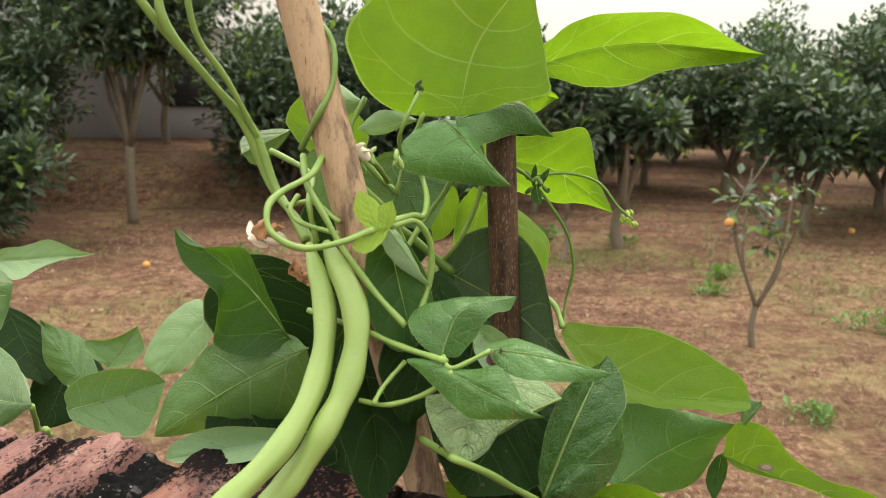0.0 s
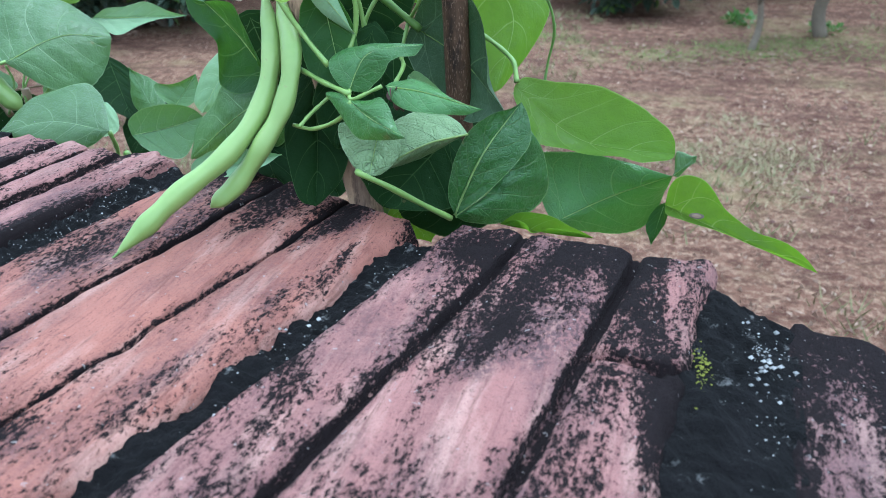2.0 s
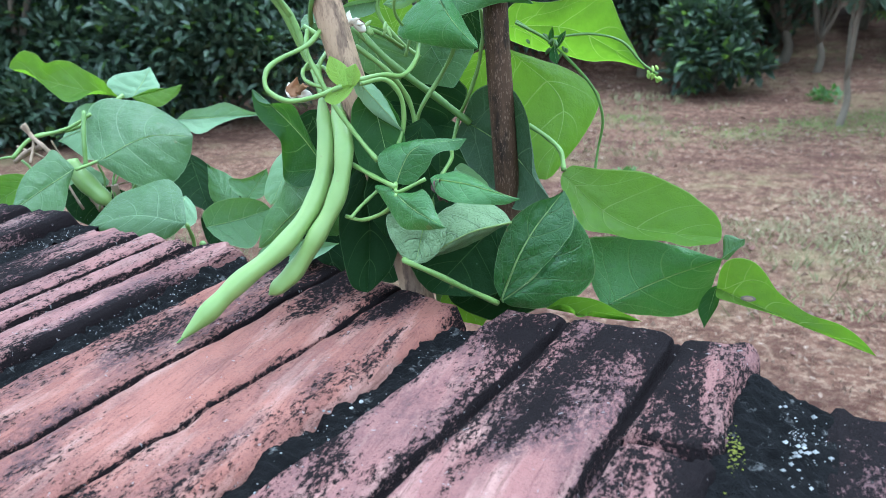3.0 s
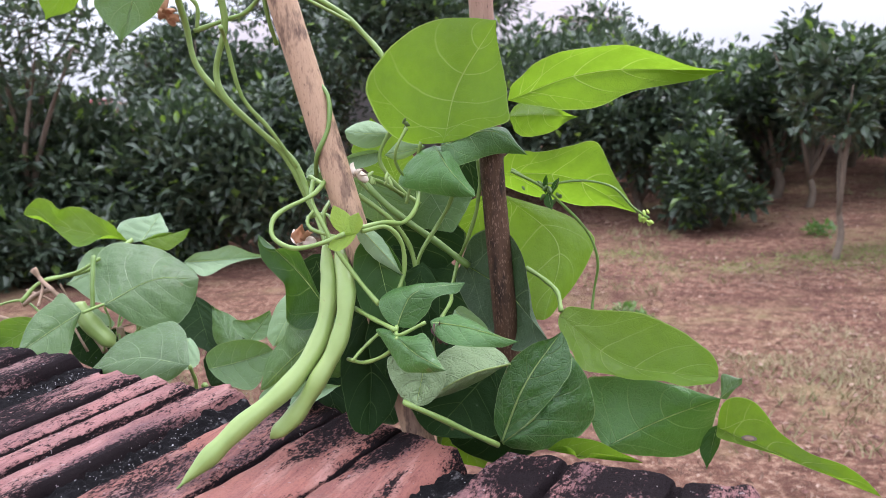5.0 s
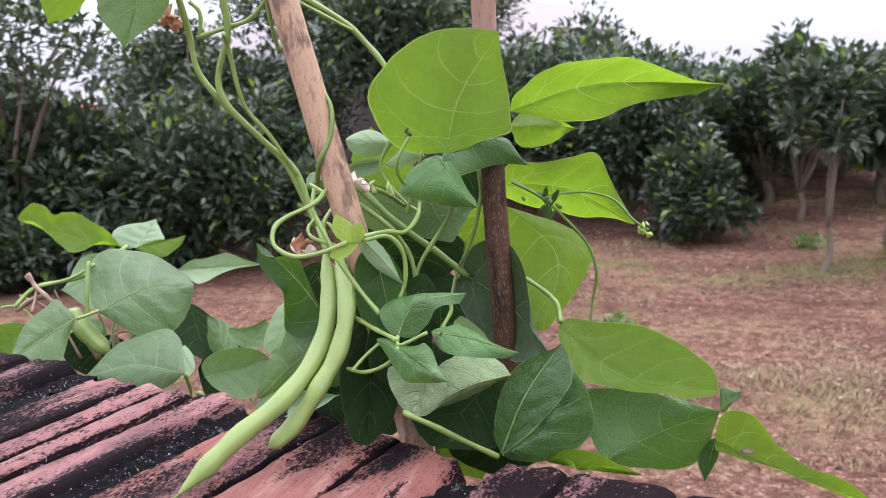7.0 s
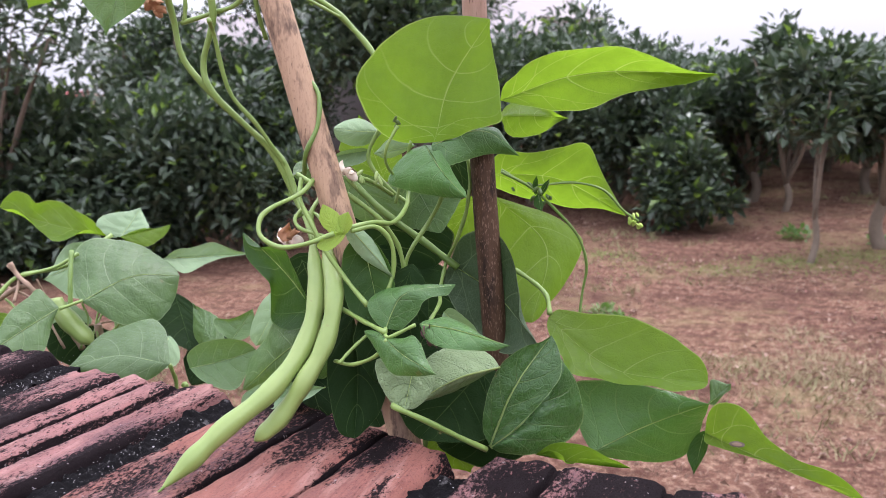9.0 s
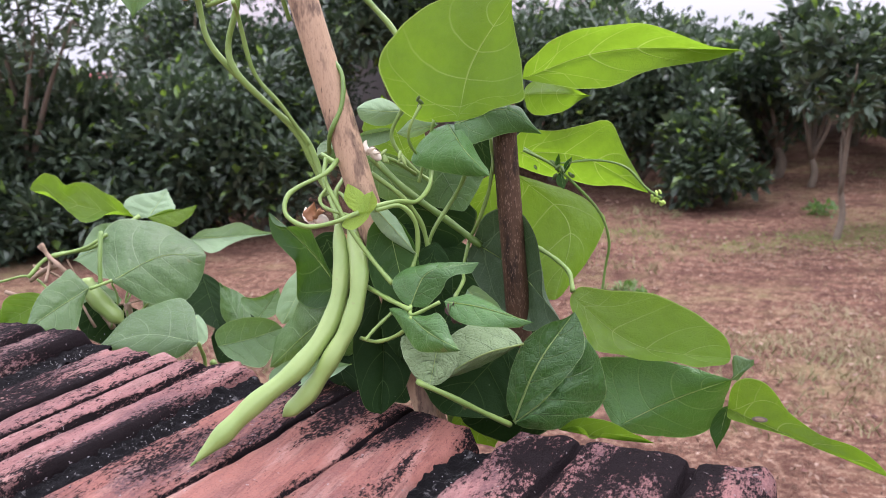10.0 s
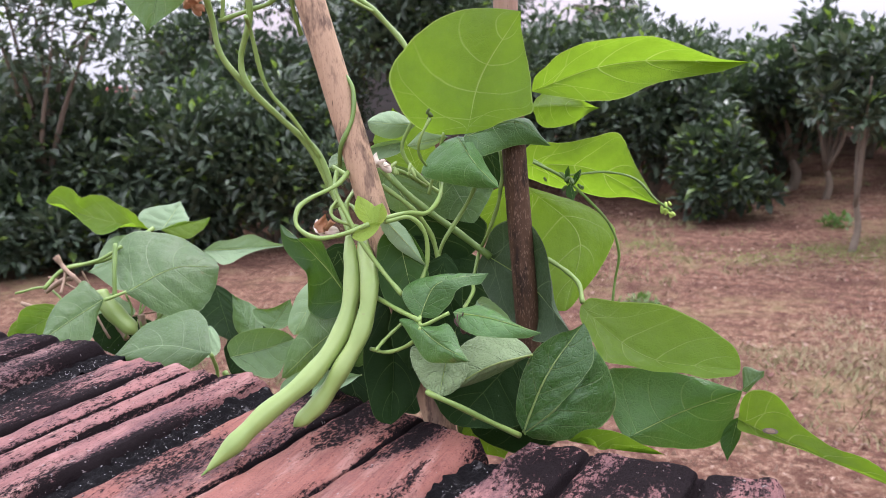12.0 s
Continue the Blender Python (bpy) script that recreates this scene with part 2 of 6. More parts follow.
def bamboo_material(name, pale, tan, streak_col, amount, bleached=0.0):
    m, nt, bsdf = mat_base(name)
    c = coords(nt)
    long_c = stretch(nt, c, (1.0, 1.0, 0.09))
    grain = noise_tex(nt, 420.0, 4.0, 0.6, vec=long_c)
    blotch = noise_tex(nt, 75.0, 4.0, 0.65, vec=stretch(nt, c, (1.0, 1.0, 0.35)))
    col = mixc(nt, grain.outputs[0], pale, tan)
    mask = ramp(nt, blotch.outputs[0], [(amount, (0.0,)), (amount + 0.10, (1.0,))])
    mask = calc(nt, 'MULTIPLY', mask, calc(nt, 'ADD', 0.25, grain.outputs[0]), clamp=True)
    col = mixc(nt, mask, col, streak_col)
    if bleached:
        upper = calc(nt, 'ADD', calc(nt, 'MULTIPLY', nt_height(nt, c), 14.0), calc(nt, 'MULTIPLY', blotch.outputs[0], 1.2))
        col = mixc(nt, ramp(nt, calc(nt, 'SUBTRACT', upper, bleached * 14.0, clamp=True), [(0.2, (0.0,)), (0.9, (1.0,))]), col, mixc(nt, grain.outputs[0], (0.36, 0.23, 0.17), (0.22, 0.13, 0.09)))
    fleck = calc(nt, 'GREATER_THAN', noise_tex(nt, 700.0, 2.0, vec=stretch(nt, c, (1, 1, 0.2))).outputs[0], 0.70)
    col = mixc(nt, calc(nt, 'MULTIPLY', fleck, 0.7), col, tuple(k * 0.4 for k in streak_col))
    chip = calc(nt, 'GREATER_THAN', noise_tex(nt, 1000.0, 3.0, vec=stretch(nt, c, (1, 1, 0.30))).outputs[0], 0.60)
    col = mixc(nt, calc(nt, 'MULTIPLY', chip, 0.45), col, tuple(k * 0.8 for k in (0.30, 0.20, 0.14)))
    nt.links.new(col, bsdf.inputs["Base Color"])
    bsdf.inputs["Roughness"].default_value = 0.62
    bsdf.inputs["Specular IOR Level"].default_value = 0.18
    bump(nt, bsdf, grain.outputs[0], 0.5, 0.0012)
    return m


CANE = bamboo_material("weathered_tan_cane", (0.49, 0.335, 0.215), (0.33, 0.212, 0.132), (0.095, 0.060, 0.045), 0.470)
DARK_CANE = bamboo_material("weathered_dark_cane", (0.10, 0.054, 0.030), (0.042, 0.024, 0.013), (0.014, 0.009, 0.006), 0.50, bleached=1.215)


def brick_material(name, clay_a, clay_b, cover):
    """Old fired clay with black lichen, pale scuffs and grit. cover: how much of it is blackened."""
    m, nt, bsdf = mat_base(name)
    c = coords(nt)
    tone = noise_tex(nt, 14.0, 4.0, vec=c)
    grain = noise_tex(nt, 420.0, 5.0, 0.7, vec=c)
    along = noise_tex(nt, 60.0, 4.0, 0.6, vec=stretch(nt, c, (1.0, 0.16, 1.0)))
    clay = mixc(nt, tone.outputs[0], clay_a, clay_b)
    clay = mixc(nt, ramp(nt, along.outputs[0], [(0.51, (0.0,)), (0.66, (0.6,))]), clay, (0.67, 0.41, 0.34))
    clay = mixc(nt, calc(nt, 'MULTIPLY', grain.outputs[0], 0.35), clay, tuple(k * 0.55 for k in clay_a))
    big = noise_tex(nt, 20.0, 6.0, 0.68, vec=stretch(nt, c, (1.0, 0.30, 1.0)), dist=0.5)
    small = noise_tex(nt, 190.0, 6.0, 0.85, vec=stretch(nt, c, (1.0, 0.55, 1.0)))
    info = nt.nodes.new("ShaderNodeObjectInfo")
    amount = calc(nt, 'ADD', calc(nt, 'MULTIPLY', big.outputs[0], 0.56), calc(nt, 'MULTIPLY', small.outputs[0], 0.44))
    amount = calc(nt, 'ADD', amount, calc(nt, 'MULTIPLY', calc(nt, 'SUBTRACT', info.outputs["Random"], 0.5), 0.02))
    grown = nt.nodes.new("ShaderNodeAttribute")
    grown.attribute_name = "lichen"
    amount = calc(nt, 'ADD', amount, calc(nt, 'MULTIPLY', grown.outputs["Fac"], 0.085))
    peck = noise_tex(nt, 520.0, 3.0, 0.7, vec=stretch(nt, c, (1.0, 0.5, 1.0)))
    amount = calc(nt, 'ADD', amount, calc(nt, 'MULTIPLY', calc(nt, 'SUBTRACT', peck.outputs[0], 0.5), 0.34))
    film_ = ramp(nt, noise_tex(nt, 34.0, 5.0, 0.7, vec=stretch(nt, c, (1.0, 0.35, 1.0))).outputs[0], [(0.40, (0.0,)), (0.64, (0.85,))])
    clay = mixc(nt, calc(nt, 'MULTIPLY', film_, grain.outputs[0]), clay, (0.075, 0.038, 0.042))
    scratch = noise_tex(nt, 330.0, 3.0, 0.6, vec=stretch(nt, c, (1.0, 0.06, 1.0)))
    clay = mixc(nt, ramp(nt, scratch.outputs[0], [(0.54, (0.0,)), (0.70, (0.6,))]), clay, tuple(k * 0.42 for k in clay_a))
    veil = calc(nt, 'ADD', calc(nt, 'MULTIPLY', noise_tex(nt, 26.0, 5.0, 0.65, vec=stretch(nt, c, (1.0, 0.4, 1.0))).outputs[0], 0.8), calc(nt, 'MULTIPLY', grown.outputs["Fac"], 0.16))
    veil = calc(nt, 'MULTIPLY', ramp(nt, veil, [(0.38, (0.0,)), (0.56, (1.0,))]), ramp(nt, noise_tex(nt, 360.0, 4.0, 0.75, vec=stretch(nt, c, (1.0, 0.6, 1.0))).outputs[0], [(0.40, (0.25,)), (0.56, (0.95,))]))
    clay = mixc(nt, veil, clay, mixc(nt, tone.outputs[0], (0.060, 0.030, 0.036), (0.125, 0.060, 0.066)))
    pit = ramp(nt, noise_tex(nt, 800.0, 3.0, 0.7, vec=c).outputs[0], [(0.56, (0.0,)), (0.66, (0.5,))])
    clay = mixc(nt, pit, clay, tuple(k * 0.25 for k in clay_a))
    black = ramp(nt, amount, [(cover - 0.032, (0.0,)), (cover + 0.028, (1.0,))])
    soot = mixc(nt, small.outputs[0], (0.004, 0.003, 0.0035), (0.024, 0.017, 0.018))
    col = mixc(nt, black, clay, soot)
    lich = calc(nt, 'MULTIPLY', calc(nt, 'GREATER_THAN', noise_tex(nt, 210.0, 3.0, 0.6, vec=c).outputs[0], 0.69), 0.5)
    col = mixc(nt, lich, col, (0.42, 0.37, 0.36))
    nt.links.new(col, bsdf.inputs["Base Color"])
    bsdf.inputs["Roughness"].default_value = 0.8
    nt.links.new(calc(nt, 'SUBTRACT', 0.38, calc(nt, 'MULTIPLY', black, 0.33)), bsdf.inputs["Specular IOR Level"])
    h = calc(nt, 'ADD', calc(nt, 'MULTIPLY', grain.outputs[0], 0.5), calc(nt, 'MULTIPLY', small.outputs[0], 1.1))
    h = calc(nt, 'SUBTRACT', h, calc(nt, 'MULTIPLY', scratch.outputs[0], 0.5))
    h = calc(nt, 'SUBTRACT', h, calc(nt, 'MULTIPLY', black, 0.35))
    bump(nt, bsdf, h, 0.9, 0.0035)
    return m


CLAY = brick_material("orange_clay", (0.31, 0.106, 0.075), (0.51, 0.220, 0.167), 0.530)
CLAY_PINK = brick_material("pink_clay", (0.29, 0.113, 0.100), (0.49, 0.246, 0.222), 0.520)
CLAY_DARK = brick_material("blackened_clay", (0.17, 0.074, 0.072), (0.29, 0.150, 0.146), 0.480)


def mortar_material():
    m, nt, bsdf = mat_base("black_lichen_mortar")
    c = coords(nt)
    n = noise_tex(nt, 60.0, 6.0, 0.7, vec=c)
    g = noise_tex(nt, 500.0, 4.0, 0.75, vec=c)
    col = mixc(nt, n.outputs[0], (0.003, 0.0028, 0.003), (0.015, 0.0135, 0.0145))
    white = ramp(nt, noise_tex(nt, 95.0, 5.0, 0.7, vec=c).outputs[0], [(0.60, (0.0,)), (0.70, (0.6,))])
    white = calc(nt, 'MULTIPLY', white, g.outputs[0])
    col = mixc(nt, white, col, (0.45, 0.43, 0.42))
    nt.links.new(col, bsdf.inputs["Base Color"])
    bsdf.inputs["Roughness"].default_value = 0.9
    bsdf.inputs["Specular IOR Level"].default_value = 0.08
    bump(nt, bsdf, calc(nt, 'ADD', n.outputs[0], g.outputs[0]), 0.9, 0.004)
    return m


MORTAR = mortar_material()


def simple(name, a, b, scale, rough, bump_d=0.0, detail=4.0):
    m, nt, bsdf = mat_base(name)
    n = noise_tex(nt, scale, detail, vec=coords(nt))
    info = nt.nodes.new("ShaderNodeNewGeometry")
    f = calc(nt, 'ADD', calc(nt, 'MULTIPLY', n.outputs[0], 0.5), calc(nt, 'MULTIPLY', info.outputs["Random Per Island"], 0.5))
    nt.links.new(mixc(nt, f, a, b), bsdf.inputs["Base Color"])
    bsdf.inputs["Roughness"].default_value = rough
    if bump_d:
        bump(nt, bsdf, n.outputs[0], 0.6, bump_d)
    return m


MOSS = simple("yellow_green_moss", (0.08, 0.09, 0.01), (0.22, 0.21, 0.025), 300.0, 0.95)
GRIT = simple("pale_grit", (0.10, 0.095, 0.095), (0.48, 0.46, 0.45), 200.0, 0.8)
PETAL = simple("faded_petal", (0.60, 0.47, 0.34), (0.80, 0.70, 0.56), 120.0, 0.6)
CREAM = simple("cream_petal", (0.62, 0.52, 0.40), (0.78, 0.72, 0.60), 120.0, 0.55)
WILT = simple("wilted_petal", (0.30, 0.135, 0.055), (0.52, 0.30, 0.17), 140.0, 0.7)
SHRIVEL = simple("shrivelled_purple_petal", (0.035, 0.016, 0.018), (0.14, 0.06, 0.05), 200.0, 0.75)
BUD = simple("flower_bud_green", (0.16, 0.26, 0.06), (0.32, 0.42, 0.14), 150.0, 0.5)
DARK_BUD = simple("dark_bud", (0.05, 0.09, 0.02), (0.10, 0.16, 0.04), 150.0, 0.6)
SEPAL = simple("yellow_green_sepal", (0.30, 0.45, 0.06), (0.42, 0.55, 0.12), 120.0, 0.5)
BARK = simple("grey_brown_bark", (0.070, 0.052, 0.038), (0.22, 0.175, 0.125), 30.0, 0.9, 0.01)
ORANGE = simple("orange_peel", (0.58, 0.25, 0.06), (0.66, 0.36, 0.10), 60.0, 0.5)
PLASTER = simple("pale_plaster", (0.30, 0.28, 0.28), (0.42, 0.39, 0.39), 2.0, 0.9)
ROOF = simple("grey_roof_sheet", (0.20, 0.18, 0.18), (0.32, 0.29, 0.28), 3.0, 0.8)
RED_PAINT = simple("red_painted_sheet", (0.22, 0.03, 0.03), (0.30, 0.05, 0.05), 3.0, 0.6)
GRASS = simple("dry_and_green_grass", (0.09, 0.12, 0.035), (0.34, 0.29, 0.15), 2.0, 0.8)
CLOD = simple("crumbled_red_soil", (0.055, 0.024, 0.018), (0.26, 0.13, 0.10), 4.0, 0.95)
STRAW = simple("dry_straw", (0.15, 0.125, 0.05), (0.40, 0.34, 0.20), 2.0, 0.85)
TURF = simple("green_grass", (0.10, 0.16, 0.03), (0.24, 0.30, 0.08), 2.0, 0.8)
LITTER = simple("dry_leaf_litter", (0.12, 0.06, 0.04), (0.40, 0.28, 0.20), 3.0, 0.85)
GLASS_DARK = simple("dark_window_glass", (0.03, 0.035, 0.04), (0.05, 0.055, 0.06), 2.0, 0.15)


def foliage_material(name, a, b, glow_col, share):
    m, nt, bsdf = mat_base(name)
    geo = nt.nodes.new("ShaderNodeNewGeometry")
    n = noise_tex(nt, 1.6, 3.0, vec=coords(nt))
    f = calc(nt, 'ADD', calc(nt, 'MULTIPLY', geo.outputs["Random Per Island"], 0.6), calc(nt, 'MULTIPLY', n.outputs[0], 0.4))
    nt.links.new(mixc(nt, f, a, b), bsdf.inputs["Base Color"])
    bsdf.inputs["Roughness"].default_value = 0.38
    bsdf.inputs["Specular IOR Level"].default_value = 0.5
    glow = nt.nodes.new("ShaderNodeBsdfTranslucent")
    glow.inputs[0].default_value = (*glow_col, 1)
    mix = nt.nodes.new("ShaderNodeMixShader")
    mix.inputs[0].default_value = share
    nt.links.new(bsdf.outputs[0], mix.inputs[1])
    nt.links.new(glow.outputs[0], mix.inputs[2])
    nt.links.new(mix.outputs[0], nt.nodes["Material Output"].inputs[0])
    return m


FOLIAGE = foliage_material("citrus_foliage", (0.026, 0.045, 0.028), (0.105, 0.145, 0.088), (0.06, 0.11, 0.03), 0.14)
VEINS = foliage_material("pale_vein", (0.26, 0.36, 0.12), (0.34, 0.44, 0.18), (0.5, 0.6, 0.2), 0.5)
FOLIAGE_YOUNG = foliage_material("young_citrus_foliage", (0.09, 0.16, 0.04), (0.17, 0.26, 0.07), (0.25, 0.40, 0.04), 0.3)
WEED = foliage_material("weed_foliage", (0.06, 0.13, 0.03), (0.14, 0.24, 0.06), (0.14, 0.28, 0.04), 0.3)


def soil_material():
    m, nt, bsdf = mat_base("red_orchard_soil")
    c = coords(nt)
    broad = noise_tex(nt, 0.9, 5.0, 0.6, vec=c)
    mid = noise_tex(nt, 6.0, 6.0, 0.7, vec=c)
    fine = noise_tex(nt, 45.0, 6.0, 0.75, vec=c)
    col = mixc(nt, mid.outputs[0], (0.104, 0.051, 0.035), (0.255, 0.136, 0.091))
    col = mixc(nt, ramp(nt, fine.outputs[0], [(0.48, (0.0,)), (0.62, (0.85,))]), col, (0.40, 0.262, 0.178))
    clod = noise_tex(nt, 16.0, 5.0, 0.7, vec=c)
    col = mixc(nt, ramp(nt, clod.outputs[0], [(0.41, (0.75,)), (0.54, (0.0,))]), col, (0.070, 0.030, 0.021))
    wide = noise_tex(nt, 1.7, 4.0, 0.6, vec=stretch(nt, c, (0.6, 1.5, 1.0)))
    col = mixc(nt, ramp(nt, wide.outputs[0], [(0.36, (0.75,)), (0.52, (0.0,))]), col, (0.085, 0.040, 0.030))
    grass = calc(nt, 'MULTIPLY', ramp(nt, broad.outputs[0], [(0.47, (0.0,)), (0.60, (1.0,))]), ramp(nt, mid.outputs[0], [(0.40, (0.0,)), (0.62, (0.8,))]))
    col = mixc(nt, calc(nt, 'MULTIPLY', grass, 0.75), col, (0.25, 0.205, 0.10))
    nt.links.new(col, bsdf.inputs["Base Color"])
    bsdf.inputs["Roughness"].default_value = 0.95
    bsdf.inputs["Specular IOR Level"].default_value = 0.1
    bump(nt, bsdf, calc(nt, 'ADD', calc(nt, 'MULTIPLY', mid.outputs[0], 1.0), calc(nt, 'MULTIPLY', fine.outputs[0], 0.5)), 0.9, 0.05)
    return m


SOIL = soil_material()


# ---- building tools ----
SIDE_VEINS = 4.6


def mesh_of(name, verts, faces, material, smooth=True, uvs=None, mats=None, slots=None):
    me = bpy.data.meshes.new(name)
    me.from_pydata([tuple(v) for v in verts], [], faces)
    for mm in (mats or [material]):
        me.materials.append(mm)
    if slots:
        me.polygons.foreach_set("material_index", slots)
    if smooth:
        me.polygons.foreach_set("use_smooth", [True] * len(me.polygons))
    if uvs:
        layer = me.uv_layers.new(name="blade")
        for loop in me.loops:
            layer.data[loop.index].uv = uvs[loop.vertex_index]
    me.update()
    return me


def part_mesh(name, me, parent, label=""):
    ob = new(name, me)
    ob.parent = parent
    return tagged(ob, label) if label else ob


def part(name, bm, material, parent, label=""):
    me = bpy.data.meshes.new(name)
    bm.to_mesh(me)
    bm.free()
    me.materials.append(material)
    me.polygons.foreach_set("use_smooth", [True] * len(me.polygons))
    return part_mesh(name, me, parent, label)


def smooth_line(points, steps=6):
    """A line that glides through the given points."""
    p = [Vector(q) for q in points]
    p = [p[0] * 2 - p[1]] + p + [p[-1] * 2 - p[-2]]
    out = []
    for i in range(1, len(p) - 2):
        a, b, c, d = p[i - 1:i + 3]
        for k in range(steps):
            t = k / steps
            out.append(0.5 * ((2 * b) + (c - a) * t + (2 * a - 5 * b + 4 * c - d) * t * t + (3 * b - a - 3 * c + d) * t ** 3))
    out.append(p[-2])
    return out


def tube(points, radius, sides=8, flat=1.0, steps=6, ridge=0.0):
    """A closed tube along a smooth line. radius: a number, or a function of the share of the way."""
    line = smooth_line(points, steps)
    verts, faces = [], []
    up = None
    for i, q in enumerate(line):
        way = (line[min(i + 1, len(line) - 1)] - line[max(i - 1, 0)]).normalized()
        if up is None:
            up = way.orthogonal().normalized()
        up = (up - way * up.dot(way)).normalized()
        other = way.cross(up)
        r = radius(i / (len(line) - 1)) if callable(radius) else radius
        for s in range(sides):
            a = 2 * math.pi * s / sides
            swell = 1 + ridge * (math.cos(a) ** 24 - 0.6 * math.cos(a + 1.15) ** 40)
            verts.append(q + up * (r * swell * math.cos(a)) + other * (r * swell * flat * math.sin(a)))
    n = len(line)
    for i in range(n - 1):
        for s in range(sides):
            a, b = i * sides + s, i * sides + (s + 1) % sides
            faces.append((a, b, b + sides, a + sides))
    faces.append(tuple(range(sides))[::-1])
    faces.append(tuple((n - 1) * sides + s for s in range(sides)))
    return verts, faces


def soft_step(a, b, x):
    s = min(max((x - a) / (b - a), 0.0), 1.0)
    return s * s * (3 - 2 * s)


def blob(points_scale, segments=10, rings=7):
    bm = bmesh.new()
    bmesh.ops.create_uvsphere(bm, u_segments=segments, v_segments=rings, radius=1.0)
    for v in bm.verts:
        v.co = Vector((v.co.x * points_scale[0], v.co.y * points_scale[1], v.co.z * points_scale[2]))
    return bm


def leaf(parent, kind, base, tip, left, right, peak=(0.38, 0.38), blunt=(0.0, 0.0), cup=0.0, bend=0.0, via=None, name="leaf"):
    """A leaflet between its base and tip; left and right are the edges at their widest."""
    b, t, e = Vector(base), Vector(tip), (Vector(left), Vector(right))
    axis = t - b
    face = (e[0] - b).cross(e[1] - b)
    face = face.normalized() if face.length > 1e-9 else Vector((0, -1, 0))
    ctrl = Vector(via) * 2 - (b + t) / 2 if via else (b + t) / 2 + face * bend
    nu, nv = 36, 11
    seed = (base[0] * 97 + base[2] * 53) % 10
    size = axis.length
    if not cup:
        cup = (0.055 if seed > 5 else -0.045) * size

    def rib(u):
        return b * (1 - u) ** 2 + ctrl * (2 * u * (1 - u)) + t * u * u

    def spread(u, p, full):
        if u < p:
            return max(1 - ((p - u) / p) ** 2.3, 0) ** 0.55
        s = (u - p) / (1 - p)
        sharp = math.cos(math.pi / 2 * s) ** 1.45
        if full < 0:
            return sharp * (1 + full) - (1 - s) * full
        return sharp * (1 - full) + max(1 - s ** 2.6, 0) ** 0.6 * full

    verts, faces, uvs = [], [], []
    for i in range(nu + 1):
        u = (1 - math.cos(math.pi * i / nu)) / 2
        for j in range(-nv, nv + 1):
            v = j / nv
            k = 0 if v < 0 else 1
            reach = e[k] - rib(peak[k])
            w = spread(u, peak[k], blunt[k])
            q = rib(u) + reach * (w * abs(v))
            q -= axis * (0.08 * abs(v) ** 1.5 * math.exp(-(u / 0.16) ** 2))
            ripple = noise.noise(Vector((q.x * 26, q.y * 26, q.z * 26 + seed)))
            broad = noise.noise(Vector((q.x * 11 + seed, q.y * 11, q.z * 11)))
            vein = abs(((u - 0.30 * abs(v)) * 4.6) % 1 - 0.5)
            q += face * (cup * v * v * w + (ripple * 0.060 + broad * 0.085) * size * (0.25 + abs(v) ** 1.5) + (vein - 0.25) * 0.034 * size * min(1, abs(v) * 4) * w)
            edge = noise.noise(Vector((u * 9, v * 2 + seed * 3, seed)))
            nick = max(0.0, noise.noise(Vector((u * 21, seed * 5 + k * 3, 2.0))) - 0.25)
            q += reach * ((0.055 * edge - 0.10 * nick) * abs(v) ** 3 * w)
            verts.append(q)
            uvs.append((u, 0.5 + v / 2))
    cols = 2 * nv + 1
    for i in range(nu):
        for j in range(cols - 1):
            a = i * cols + j
            faces.append((a, a + 1, a + 1 + cols, a + cols))
    ob = part_mesh(name, mesh_of(name, verts, faces, BLADES[kind], uvs=uvs), parent)
    if kind in ("bright", "dark", "sepal"):
        return ob
    back, ribs = tube([rib(0.0), rib(0.3), rib(0.65), rib(0.97)], lambda s: (0.0013 if kind == "glossy" else 0.0007) * (1 - 0.75 * s) * min(1.0, size / 0.08), 5, steps=5)
    part_mesh("midrib", mesh_of("midrib", back, ribs, VEINS if kind != "dark" else STALKS["shade_stem"]), ob)
    return ob


def glide(points, count):
    """count + 1 points at even steps along a smooth line."""
    line = smooth_line(points, 8)
    run = [0.0]
    for a, b in zip(line, line[1:]):
        run.append(run[-1] + (b - a).length)
    out, k = [], 0
    for i in range(count + 1):
        want = run[-1] * i / count
        while k < len(line) - 2 and run[k + 1] < want:
            k += 1
        out.append(line[k].lerp(line[k + 1], (want - run[k]) / max(run[k + 1] - run[k], 1e-9)))
    return out


